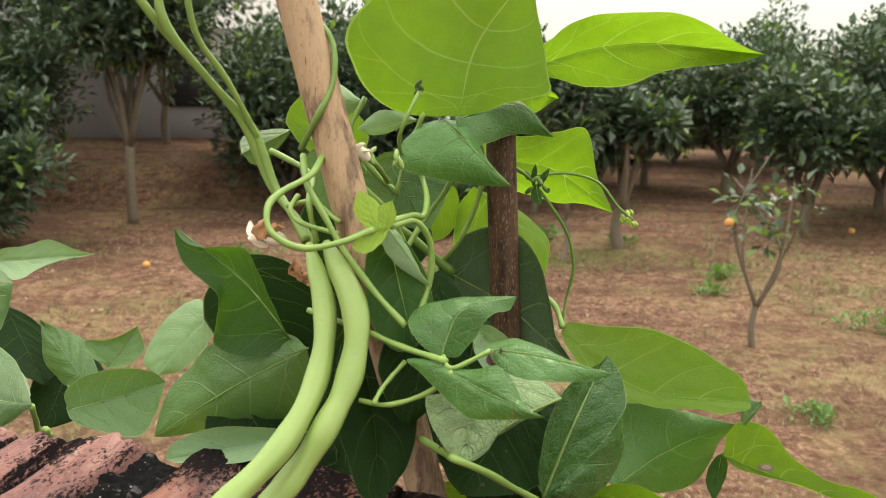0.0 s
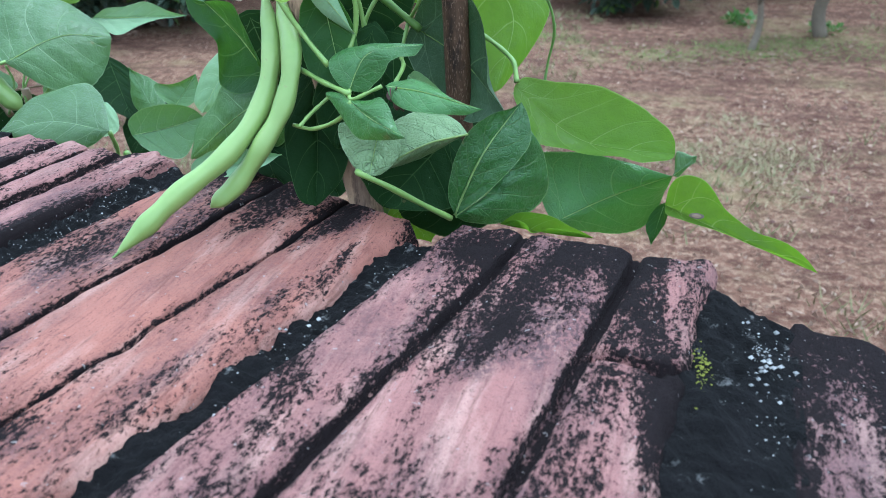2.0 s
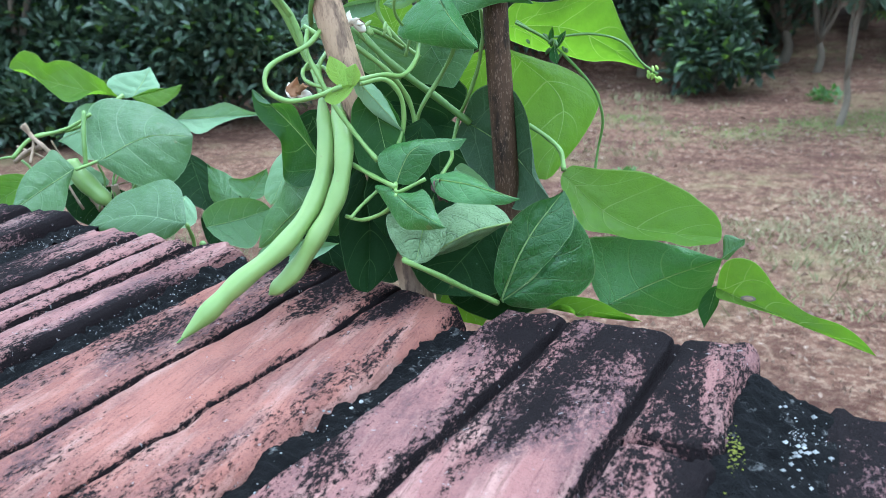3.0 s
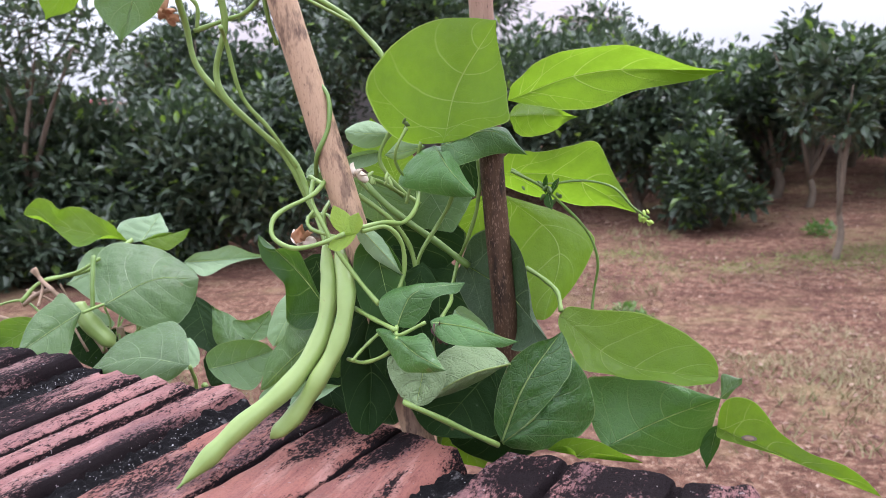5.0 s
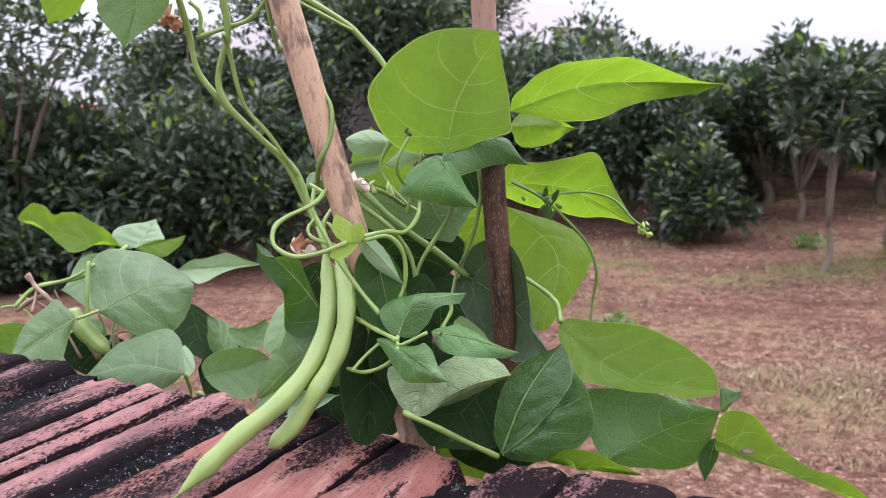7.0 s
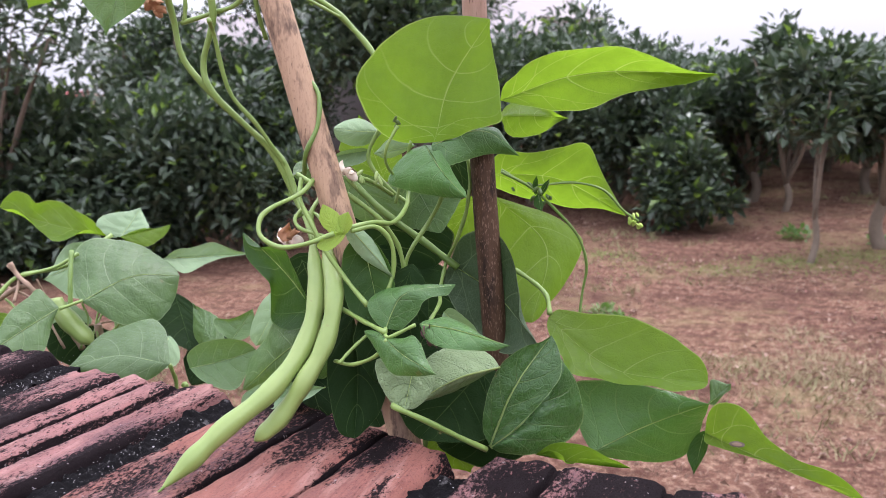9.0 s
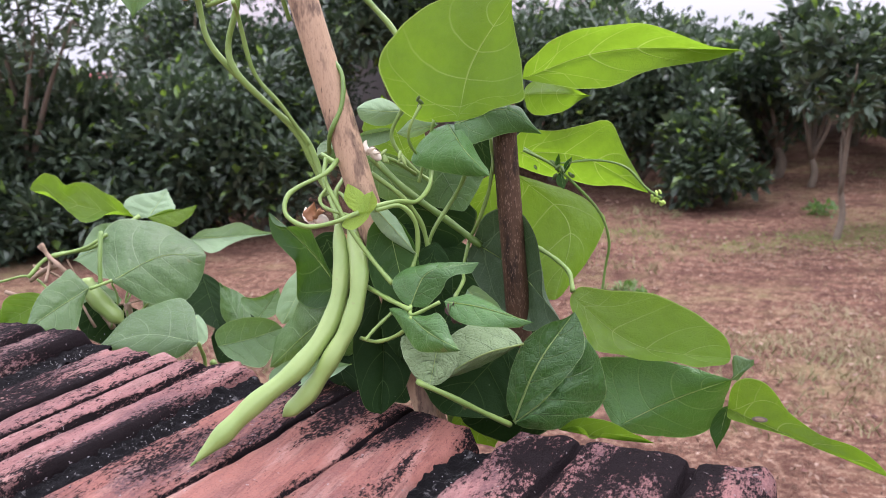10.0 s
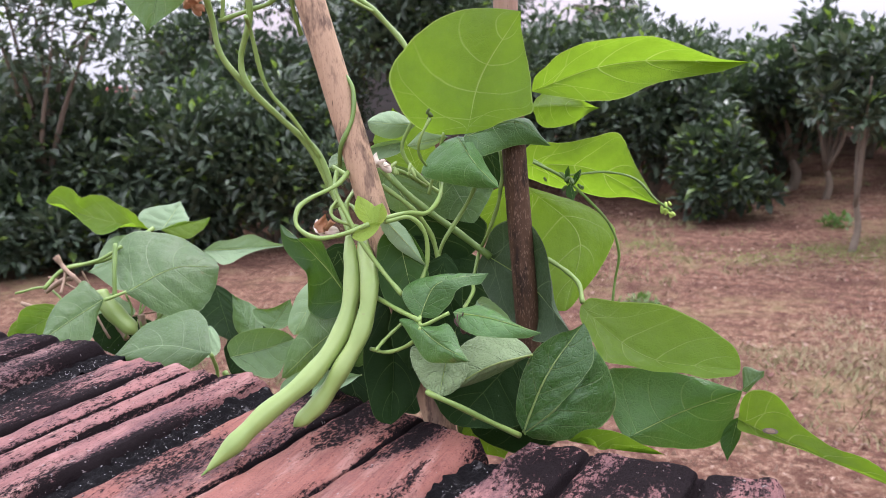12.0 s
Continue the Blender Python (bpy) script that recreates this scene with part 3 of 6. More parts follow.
def blade(parent, kind, base, tip, left, right, left_edge, right_edge, via=None, cup=0.0, quilt=1.0, fold=0.0, name="leaf"):
    """A leaflet whose halves lie in the planes of left and right; its edges run from base to tip through
    (share along the axis, reach beside it in axis lengths). quilt: how far the blade swells between its side veins."""
    b, t = Vector(base), Vector(tip)
    axis = t - b
    size, way = axis.length, axis.normalized()
    rims = []
    for hint, edge in ((left, left_edge), (right, right_edge)):
        out = Vector(hint) - b
        out = (out - way * out.dot(way)).normalized()
        rims.append((out, [b] + [b + axis * u + out * (w * size) for u, w in edge] + [t]))
    face = way.cross(rims[1][0] - rims[0][0]).normalized()
    if face.y > 0:
        face = -face
    nu, nv = 46, 12
    seed = (base[0] * 97 + base[2] * 53) % 10
    middle = glide([b, Vector(via), t] if via else [b, (b + t) / 2 - face * 0.03 * size, t], nu)
    edges = [glide(rims[0][1], nu), glide(rims[1][1], nu)]
    cup = cup or (0.004 if seed > 5 else -0.004)
    verts, faces, uvs = [], [], []
    for i in range(nu + 1):
        u = i / nu
        ends = min(1.0, 7 * u, 7 * (1 - u))
        for j in range(-nv, nv + 1):
            v = abs(j) / nv
            k = 0 if j < 0 else 1
            q = middle[i].lerp(edges[k][i], v)
            across = (edges[k][i] - middle[i]).length
            ripple = noise.noise(Vector((q.x * 34, q.y * 34, q.z * 34 + seed)))
            broad = noise.noise(Vector((q.x * 13 + seed, q.y * 13, q.z * 13)))
            phase = (u - 0.26 * v ** 1.3) * SIDE_VEINS
            swell = 0.5 - 0.5 * math.cos(2 * math.pi * (phase - 0.5))
            lift = quilt * 0.0085 * across * swell * min(1.0, v * 5) * (1 - 0.6 * v) * ends * 4
            q += face * (cup * v * v * ends + lift - 0.010 * size * math.exp(-(v / 0.10) ** 2) * ends + fold * math.sin(math.pi * v) * ends * (1 if k else 0.2))
            q += face * ((ripple * 0.030 + broad * 0.050) * size * (0.25 + v ** 1.5) * ends)
            wavy = noise.noise(Vector((u * 13, k * 2 + seed * 3, seed)))
            nick = max(0.0, noise.noise(Vector((u * 26, seed * 5 + k * 3, 2.0))) - 0.30)
            q += (edges[k][i] - middle[i]) * ((0.022 * wavy - 0.05 * nick) * v ** 3)
            verts.append(q)
            uvs.append((u, 0.5 + j / nv / 2))
    cols = 2 * nv + 1
    for i in range(nu):
        for j in range(cols - 1):
            a = i * cols + j
            faces.append((a, a + 1, a + 1 + cols, a + cols))
    ob = part_mesh(name, mesh_of(name, verts, faces, BLADES[kind], uvs=uvs), parent)
    if kind in ("bright", "dark", "sepal"):
        return ob
    line = [middle[round(nu * s)] - face * 0.006 * size for s in (0.0, 0.2, 0.4, 0.6, 0.8, 0.95)]
    back, ribs = tube(line, lambda s: (0.0010 if kind in ("glossy", "under") else 0.0005) * (1 - 0.75 * s) * min(1.0, size / 0.08), 5, steps=5)
    part_mesh("midrib", mesh_of("midrib", back, ribs, VEINS), ob)
    return ob


def stem(parent, kind, radius, *points, name="stem"):
    v, f = tube(points, lambda s: 0.72 * radius * (1.0 + 0.10 * math.sin(s * 21)), 8, steps=7)
    return part_mesh(name, mesh_of(name, v, f, STALKS[kind]), parent)


def pod(parent, radius, *points, taper=0.22):
    length = sum((Vector(b) - Vector(a)).length for a, b in zip(points, points[1:]))
    n_seeds = max(2, round(length / 0.034))

    def girth(s):
        tail = 1.0 if s < 1 - taper else max(0.05, 1 - ((s - 1 + taper) / taper) ** 2.1)
        ends = min(1.0, 0.30 + s * 9) * tail
        return radius * ends * (1 + 0.07 * math.cos(s * n_seeds * 2 * math.pi))

    v, f = tube(points, girth, 28, flat=0.88, steps=12, ridge=0.09)
    ob = part_mesh("bean_pod", mesh_of("bean_pod", v, f, POD), parent, "plump pale green bean pod")
    line = smooth_line(points, 12)
    if taper < 0.15:
        return ob
    tip, way = line[-1], (line[-1] - line[-4]).normalized()
    v, f = tube([tip - way * 0.004, tip + way * 0.004, tip + way * 0.009], lambda s: 0.0011 * (1 - 0.8 * s), 6, steps=3)
    part_mesh("beak", mesh_of("beak", v, f, STALKS["shade_stem"]), ob)
    return ob


def thing(name, at, label, category, group="", kind=""):
    ob = new(name)
    ob.empty_display_size = 0.02
    ob["base"] = at
    return tagged(ob, label, category, group, kind)


# ---- ground ----
def rise(x, y):
    d = max(0.0, y - 7.0)
    bank = min(max((y - 7.55) / 0.35, 0.0), 1.0) * min(max((-0.9 - x) / 0.6, 0.0), 1.0)
    return 0.30 * bank * bank * (3 - 2 * bank) + 0.010 * min(d, 12.0) + 0.03 * noise.noise(Vector((x * 0.7, y * 0.7, 0.0)))


def build_ground():
    ys = [-60, -20, -6, -2] + [i * 0.25 for i in range(0, 60)] + [16, 18, 21, 25, 32, 45, 70, 120, 300]
    xs = [-300, -120, -60, -35, -24, -18] + [i * 0.25 - 14 for i in range(0, 92)] + [10, 13, 18, 26, 40, 80, 200, 300]
    verts, faces = [], []
    for y in ys:
        for x in xs:
            verts.append((x, y, rise(x, y) + (0.018 * noise.noise(Vector((x * 4, y * 4, 3.0))) if 0 < y < 14 else 0)))
    w = len(xs)
    for j in range(len(ys) - 1):
        for i in range(w - 1):
            a = j * w + i
            faces.append((a, a + 1, a + 1 + w, a + w))
    ob = new("ground", mesh_of("ground", verts, faces, SOIL))
    tagged(ob, "bare red orchard soil with dry grass patches", "ground", kind="structure")


build_ground()


# ---- the wall ----
wall = thing("wall_1", (0, 0.2, 0), "old low brick wall, orange clay blackened by lichen", "wall", kind="structure")


def build_core():
    far = [(-1.6, 0.62), (-0.55, 0.465), (-0.17, 0.435), (0.02, 0.355), (0.21, 0.338), (0.40, 0.30), (1.4, 0.16)]
    near = [(x - 0.06, y - 0.42) for x, y in far]
    verts, faces = [], []
    for (a, b), (c, d) in zip(far, near):
        verts += [(a, b, 0.0), (a, b, 0.93), (c, d, 0.93), (c, d, 0.0)]
    for i in range(len(far) - 1):
        k = i * 4
        for s in range(4):
            faces.append((k + s, k + (s + 1) % 4, k + 4 + (s + 1) % 4, k + 4 + s))
    faces += [(0, 1, 2, 3), tuple(len(verts) - 4 + s for s in (3, 2, 1, 0))]
    part_mesh("wall_core", mesh_of("wall_core", verts, faces, MORTAR, smooth=False), wall, "rough lichen-black mortar body of the wall")


build_core()


def courses():
    """Plain bricks in running bond on both faces of the wall, below the coping."""
    bm = bmesh.new()
    bmesh.ops.create_cube(bm, size=1.0)
    for v in bm.verts:
        v.co = Vector((v.co.x * 0.205, v.co.y * 0.03, v.co.z * 0.068))
    bmesh.ops.bevel(bm, geom=bm.edges[:], offset=0.004, segments=1, affect='EDGES')
    me = bpy.data.meshes.new("brick")
    bm.to_mesh(me)
    bm.free()
    me.materials.append(CLAY_DARK)
    for row in range(11):
        for k in range(13):
            along = -1.48 + k * 0.217 + (0.108 if row % 2 else 0.0)
            slope = (0.16 - 0.62) / 3.0
            for near in (0, 1):
                ob = new("brick", me)
                ob.parent = wall
                y = 0.62 + (along + 1.6) * slope - 0.03
                bulge = 0.012 * noise.noise(Vector((along * 9, row, near)))
                ob.matrix_local = pose(along - (0.06 if near else 0.0), y - (0.424 if near else -0.02) + bulge * 0.3, 0.05 + row * 0.082, 0, 0, -8.7)


# lichen patches (place, radius along and across the bricks, amount) and wiped clean spots
BLOTS = ((-0.151, 0.367, 0.03, 0.011, -3.0), (-0.159, 0.204, 0.05, 0.010, -1.6), (-0.191, 0.334, 0.05, 0.014, 1.6), (-0.172, 0.360, 0.04, 0.012, 0.8), (-0.209, 0.274, 0.05, 0.016, 2.2), (-0.143, 0.275, 0.03, 0.010, 1.2),
         (-0.071, 0.401, 0.04, 0.016, 1.5), (-0.071, 0.337, 0.014, 0.012, 0.7), (-0.003, 0.298, 0.05, 0.005, 0.7), (-0.014, 0.260, 0.03, 0.005, 0.5),
         (-0.014, 0.370, 0.03, 0.010, 1.6), (0.071, 0.349, 0.02, 0.02, 1.3), (0.115, 0.323, 0.05, 0.014, 1.6), (0.111, 0.265, 0.025, 0.016, 1.5),
         (0.150, 0.362, 0.016, 0.03, 0.8), (0.136, 0.296, 0.05, 0.010, 1.3), (0.096, 0.232, 0.02, 0.006, 1.4), (0.165, 0.281, 0.06, 0.006, 0.4),
         (0.188, 0.246, 0.012, 0.012, 0.9), (0.187, 0.220, 0.02, 0.010, 0.8), (-0.092, 0.310, 0.03, 0.016, -1.2), (-0.075, 0.220, 0.06, 0.016, -0.9),
         (0.008, 0.247, 0.05, 0.010, -1.2), (-0.010, 0.168, 0.06, 0.016, -0.8), (0.115, 0.200, 0.035, 0.030, -1.5), (0.146, 0.325, 0.015, 0.006, -1.0),
         (0.075, 0.194, 0.05, 0.008, -0.8), (0.181, 0.335, 0.02, 0.010, -0.8), (0.008, 0.360, 0.03, 0.008, -0.7),
         (-0.111, 0.159, 0.03, 0.016, 1.1), (-0.117, 0.196, 0.02, 0.012, 0.9), (-0.150, 0.183, 0.03, 0.01, 0.8), (-0.056, 0.248, 0.015, 0.01, 0.7), (-0.070, 0.184, 0.012, 0.008, 0.7), (-0.031, 0.191, 0.02, 0.007, 0.9), (-0.061, 0.135, 0.03, 0.012, 0.8), (-0.032, 0.157, 0.015, 0.006, 0.8), (-0.038, 0.337, 0.012, 0.012, 0.9), (-0.063, 0.353, 0.012, 0.012, 0.8))


def blotted(x, y):
    total = 0.0
    for bx, by, along, beside, amount in BLOTS:
        dy = y - by
        dx = x - bx - 0.19 * dy
        if abs(dy) < along * 2 and abs(dx) < beside * 2.5:
            total += (0.85 if amount > 0 else 0.6) * amount * math.exp(-(dx / beside) ** 2 - (dy / along) ** 2)
    return total


def brick(far_left, far_right, turn_left, turn_right, cuts, top, material, rag=0.006, length=0.36, crack=0.0, growth=(0.0, 0.0, 0.0, 0.0), far_end=0.5):
    """A long ribbed clay brick. far_left, far_right: its far corners; turn: the sides' headings in degrees;
    cuts: (share of the width, groove's half width, depth); crack: where the last strip is broken across."""
    lx, ly = far_left
    rx, ry = far_right
    nl = 120
    height = 0.075
    seed = lx * 31 + 7
    across = [(0.0, 0.0, 0), (0.012, 0.0, 0), (0.03, 0.0, 0)]
    last = 0.03
    for share, half, depth in cuts:
        for k in range(1, 10):
            across.append((last + (share - half - last) * k / 10, 0.0, 0))
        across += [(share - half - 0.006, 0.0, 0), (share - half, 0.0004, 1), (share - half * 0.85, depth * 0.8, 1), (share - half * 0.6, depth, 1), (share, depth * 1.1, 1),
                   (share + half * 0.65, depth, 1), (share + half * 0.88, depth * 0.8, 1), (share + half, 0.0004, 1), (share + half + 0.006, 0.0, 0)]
        last = share + half
    for k in range(1, 10):
        across.append((last + (0.97 - last) * k / 10, 0.0, 0))
    across += [(0.97, 0.0, 0), (0.988, 0.0, 0), (1.0, 0.0, 0)]
    edges = [0.0, 1.0] + [s - h for s, h, d in cuts] + [s + h for s, h, d in cuts]
    wide = abs(rx - lx)
    verts, faces, slots, stain = [], [], [], []
    for j in range(nl + 1):
        s = (j / nl) ** 1.3
        run = length * s
        for w, sink, floor_ in across:
            end = rag * noise.noise(Vector((w * 7, seed, 0))) + 0.6 * rag * noise.noise(Vector((w * 26, seed, 4)))
            turn = radians(turn_left + (turn_right - turn_left) * w)
            y = ly + (ry - ly) * w + end * (1 - s) - run
            x = lx + (rx - lx) * w - math.cos(turn) / math.sin(turn) * run
            wander = 0.0022 * noise.noise(Vector((y * 16, w * 5, seed))) + 0.0014 * noise.noise(Vector((y * 60, w * 24, seed))) + 0.0003 * noise.noise(Vector((y * 190, w * 40, seed)))
            x += wander * (1.3 if w < 0.02 or w > 0.98 else 0.8)
            z = top + 0.0016 * noise.noise(Vector((x * 30, y * 14, seed))) + 0.0012 * noise.noise(Vector((x * 120, y * 60, seed)))
            z -= sink * min(1.0, 0.3 + run / 0.04) * (1 + 0.35 * noise.noise(Vector((y * 25, w * 9, seed))))
            near_edge = min(abs(w - e) for e in edges) * wide
            lip = min(w, 1 - w) * wide
            z -= 0.006 * max(0.0, 1 - lip / 0.005) ** 2
            z -= 0.009 * max(0.0, 1 - run / (0.008 + 0.005 * noise.noise(Vector((w * 9, seed, 5))))) ** 2
            z -= 0.0020 * max(0.0, 1 - near_edge / (0.004 + 0.003 * noise.noise(Vector((y * 40, w * 9, seed)))))
            z -= 0.0035 * max(0.0, noise.noise(Vector((x * 55, y * 34, seed + 8))) - 0.30)
            if crack and w > last:
                z -= 0.014 * max(0.0, 1 - abs(run - crack - 0.006 * noise.noise(Vector((w * 22, seed, 3)))) / 0.0045)
            strip = sum(1 for cut in cuts if w > cut[0])
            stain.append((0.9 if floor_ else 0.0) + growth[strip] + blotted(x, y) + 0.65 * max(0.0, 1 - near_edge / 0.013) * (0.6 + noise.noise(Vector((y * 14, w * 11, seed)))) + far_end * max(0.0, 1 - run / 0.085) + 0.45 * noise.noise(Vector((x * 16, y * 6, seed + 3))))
            verts.append((x, y, z))
    cols = len(across)
    for j in range(nl):
        for i in range(cols - 1):
            a = j * cols + i
            faces.append((a, a + cols, a + cols + 1, a + 1))
            slots.append(0)
    rim = [i for i in range(cols)] + [j * cols + cols - 1 for j in range(1, nl + 1)] + [nl * cols + i for i in range(cols - 2, -1, -1)] + [j * cols for j in range(nl - 1, 0, -1)]
    start, mids = len(verts), len(rim)
    for level in (0.35, 1.0):
        for r in rim:
            x, y, z = verts[r]
            k = 0.003 * noise.noise(Vector((x * 50, y * 50, level * 9)))
            verts.append((x + k, y + k, top - height if level == 1.0 else z - height * level))
            stain.append(0.9)
    for i in range(mids):
        n = (i + 1) % mids
        faces.append((rim[i], rim[n], start + n, start + i))
        faces.append((start + i, start + n, start + mids + n, start + mids + i))
        slots += [0, 0]
    faces.append(tuple(start + mids + i for i in range(mids)))
    slots.append(0)
    me = mesh_of("brick", verts, faces, material, mats=[material, MORTAR], slots=slots)
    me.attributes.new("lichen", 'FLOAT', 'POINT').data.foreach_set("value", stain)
    return part_mesh("brick", me, wall)


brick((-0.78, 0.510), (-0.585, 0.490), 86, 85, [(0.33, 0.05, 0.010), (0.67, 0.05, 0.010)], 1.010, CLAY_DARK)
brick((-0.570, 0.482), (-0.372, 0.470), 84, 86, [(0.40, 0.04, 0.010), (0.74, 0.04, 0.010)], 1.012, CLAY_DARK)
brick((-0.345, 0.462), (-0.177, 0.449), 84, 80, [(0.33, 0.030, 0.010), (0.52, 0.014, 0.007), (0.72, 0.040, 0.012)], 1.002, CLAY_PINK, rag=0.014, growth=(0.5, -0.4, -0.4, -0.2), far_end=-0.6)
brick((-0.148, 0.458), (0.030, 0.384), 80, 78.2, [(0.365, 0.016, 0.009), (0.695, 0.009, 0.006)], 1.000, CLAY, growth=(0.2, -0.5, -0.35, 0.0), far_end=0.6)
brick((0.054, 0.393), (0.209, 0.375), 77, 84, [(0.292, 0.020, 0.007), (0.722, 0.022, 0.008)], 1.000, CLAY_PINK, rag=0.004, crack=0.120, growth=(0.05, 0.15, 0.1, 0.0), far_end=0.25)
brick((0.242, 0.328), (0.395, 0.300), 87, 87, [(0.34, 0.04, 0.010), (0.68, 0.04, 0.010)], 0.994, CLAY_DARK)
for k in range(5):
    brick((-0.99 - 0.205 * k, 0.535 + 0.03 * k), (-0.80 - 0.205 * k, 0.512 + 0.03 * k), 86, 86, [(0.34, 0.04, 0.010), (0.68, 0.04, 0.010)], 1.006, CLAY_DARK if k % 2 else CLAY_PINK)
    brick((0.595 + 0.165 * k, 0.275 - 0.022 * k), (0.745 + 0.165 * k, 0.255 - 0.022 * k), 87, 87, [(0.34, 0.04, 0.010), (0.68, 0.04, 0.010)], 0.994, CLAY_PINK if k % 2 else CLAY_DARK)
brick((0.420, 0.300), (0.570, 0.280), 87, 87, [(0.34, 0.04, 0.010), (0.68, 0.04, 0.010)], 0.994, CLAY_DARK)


def joint(far_left, far_right, turn_left, turn_right, top, lump):
    """Mortar between two bricks, crumbled and black."""
    nl, nw = 220, 24
    verts, faces = [], []
    for j in range(nl + 1):
        for i in range(nw + 1):
            w, run = i / nw * 1.2 - 0.1, 0.36 * j / nl
            turn = radians(turn_left + (turn_right - turn_left) * w)
            x = far_left[0] + (far_right[0] - far_left[0]) * w - math.cos(turn) / math.sin(turn) * run
            y = far_left[1] + (far_right[1] - far_left[1]) * w - run
            z = top + lump * noise.noise(Vector((x * 45, y * 45, 2.0))) + lump * 0.7 * noise.noise(Vector((x * 130, y * 130, 7.0))) + lump * 0.4 * noise.noise(Vector((x * 300, y * 300, 7.0)))
            if j == 0:
                z -= 0.05
            verts.append((x, y + 0.006 * noise.noise(Vector((x * 60, 1, 1))), z))
    for j in range(nl):
        for i in range(nw):
            a = j * (nw + 1) + i
            faces.append((a, a + nw + 1, a + nw + 2, a + 1))
    part_mesh("mortar_joint", mesh_of("mortar_joint", verts, faces, MORTAR), wall, "crumbled mortar joint black with lichen")


joint((-0.585, 0.480), (-0.570, 0.478), 85, 84, 1.000, 0.004)
joint((-0.374, 0.465), (-0.343, 0.460), 86, 84, 1.000, 0.004)
joint((-0.180, 0.436), (-0.148, 0.425), 80, 80, 0.995, 0.005)
joint((0.022, 0.358), (0.060, 0.374), 78.2, 77, 0.993, 0.004)
joint((0.206, 0.352), (0.245, 0.322), 84, 87, 0.993, 0.004)
joint((0.393, 0.296), (0.423, 0.296), 87, 87, 0.990, 0.004)


def scatter_lumps(name, spots, size, material, label, parent):
    """Many small crumbs as one part."""
    rnd = random.Random(5)
    verts, faces = [], []
    for cx, cy, cz, spread_x, spread_y, count in spots:
        for _ in range(count):
            x, y = cx + rnd.gauss(0, spread_x), cy + rnd.gauss(0, spread_y)
            r = size * rnd.uniform(0.4, 1.0) * (1.7 if rnd.random() < 0.08 else 1)
            k = len(verts)
            for dx, dy, dz in ((1, 0, 0), (0, 1, 0), (-1, 0, 0), (0, -1, 0), (0, 0, 0.7), (0, 0, -0.7)):
                verts.append((x + dx * r * rnd.uniform(0.6, 1.2), y + dy * r * rnd.uniform(0.6, 1.2), cz + dz * r))
            faces += [(k, k + 1, k + 4), (k + 1, k + 2, k + 4), (k + 2, k + 3, k + 4), (k + 3, k, k + 4), (k + 1, k, k + 5), (k + 2, k + 1, k + 5), (k + 3, k + 2, k + 5), (k, k + 3, k + 5)]
    ob = part_mesh(name, mesh_of(name, verts, faces, material, smooth=False), parent, label)
    return tagged(ob, kind="stuff")


scatter_lumps("grit", [(-0.36, 0.40, 1.001, 0.009, 0.05, 120), (-0.185, 0.33, 0.998, 0.011, 0.06, 130), (0.045, 0.30, 0.995, 0.010, 0.025, 120),
                       (0.02, 0.20, 0.996, 0.010, 0.05, 110), (0.228, 0.25, 0.994, 0.007, 0.04, 70), (0.232, 0.285, 0.994, 0.006, 0.010, 80)],
              0.00065, GRIT, "pale grit and lichen specks on the mortar", wall)
scatter_lumps("flake", [(-0.001, 0.242, 0.998, 0.004, 0.006, 4), (0.043, 0.250, 0.998, 0.004, 0.006, 4), (0.021, 0.248, 0.998, 0.004, 0.006, 4), (0.233, 0.274, 0.998, 0.004, 0.006, 16), (0.230, 0.300, 0.998, 0.004, 0.006, 4), (-0.334, 0.398, 0.998, 0.004, 0.006, 4), (-0.159, 0.283, 0.998, 0.004, 0.006, 4), (0.028, 0.208, 0.998, 0.004, 0.006, 4), (0.011, 0.174, 0.998, 0.004, 0.006, 4), (0.226, 0.251, 0.998, 0.004, 0.006, 4)],
              0.0019, GRIT, "pale lichen flakes on the black joints", wall)
scatter_lumps("moss", [(0.203, 0.266, 0.995, 0.0018, 0.010, 80), (0.060, 0.335, 0.995, 0.002, 0.01, 30)], 0.0010, MOSS, "yellow-green moss along the joint", wall)

courses()


# ---- stakes ----
def stake(name, low, high, radius, material, knots, label):
    low, high = Vector(low), Vector(high)
    root = thing(name, tuple(low), label, "stake", group="canes that carry the beans")

    def girth(s):
        r = radius * (1.06 - 0.12 * s)
        for k in knots:
            r += radius * 0.13 * math.exp(-((s - k) / 0.006) ** 2)
        return r * (1 + 0.02 * noise.noise(Vector((s * 40, radius * 900, 0))))

    steps = [low.lerp(high, i / 20) + Vector((0.003 * noise.noise(Vector((i * 0.5, 2, radius * 500))), 0, 0)) for i in range(21)]
    v, f = tube(steps, girth, 20, steps=10)
    part_mesh("cane", mesh_of("cane", v, f, material), root)
    for k in knots:
        at, way = low.lerp(high, k), (high - low).normalized()
        ring, belt = tube([at - way * 0.003, at, at + way * 0.003], lambda s: radius * (1.10 + 0.12 * math.sin(math.pi * s)), 20, steps=4)
        part_mesh("node_ring", mesh_of("node_ring", ring, belt, material), root)
    return root


stake("bamboo_stake", (0.2555, 0.380, 0.0), (-0.2196, 0.4265, 1.75), 0.0102, CANE, (0.22, 0.47, 0.93), "tan weathered bamboo stake leaning in the soil")
stake("bamboo_stake", (0.084, 0.415, 0.0), (-0.0050, 0.525, 1.65), 0.0092, DARK_CANE, (0.2, 0.42, 0.56, 0.9), "dark weathered bamboo stake leaning in the soil")

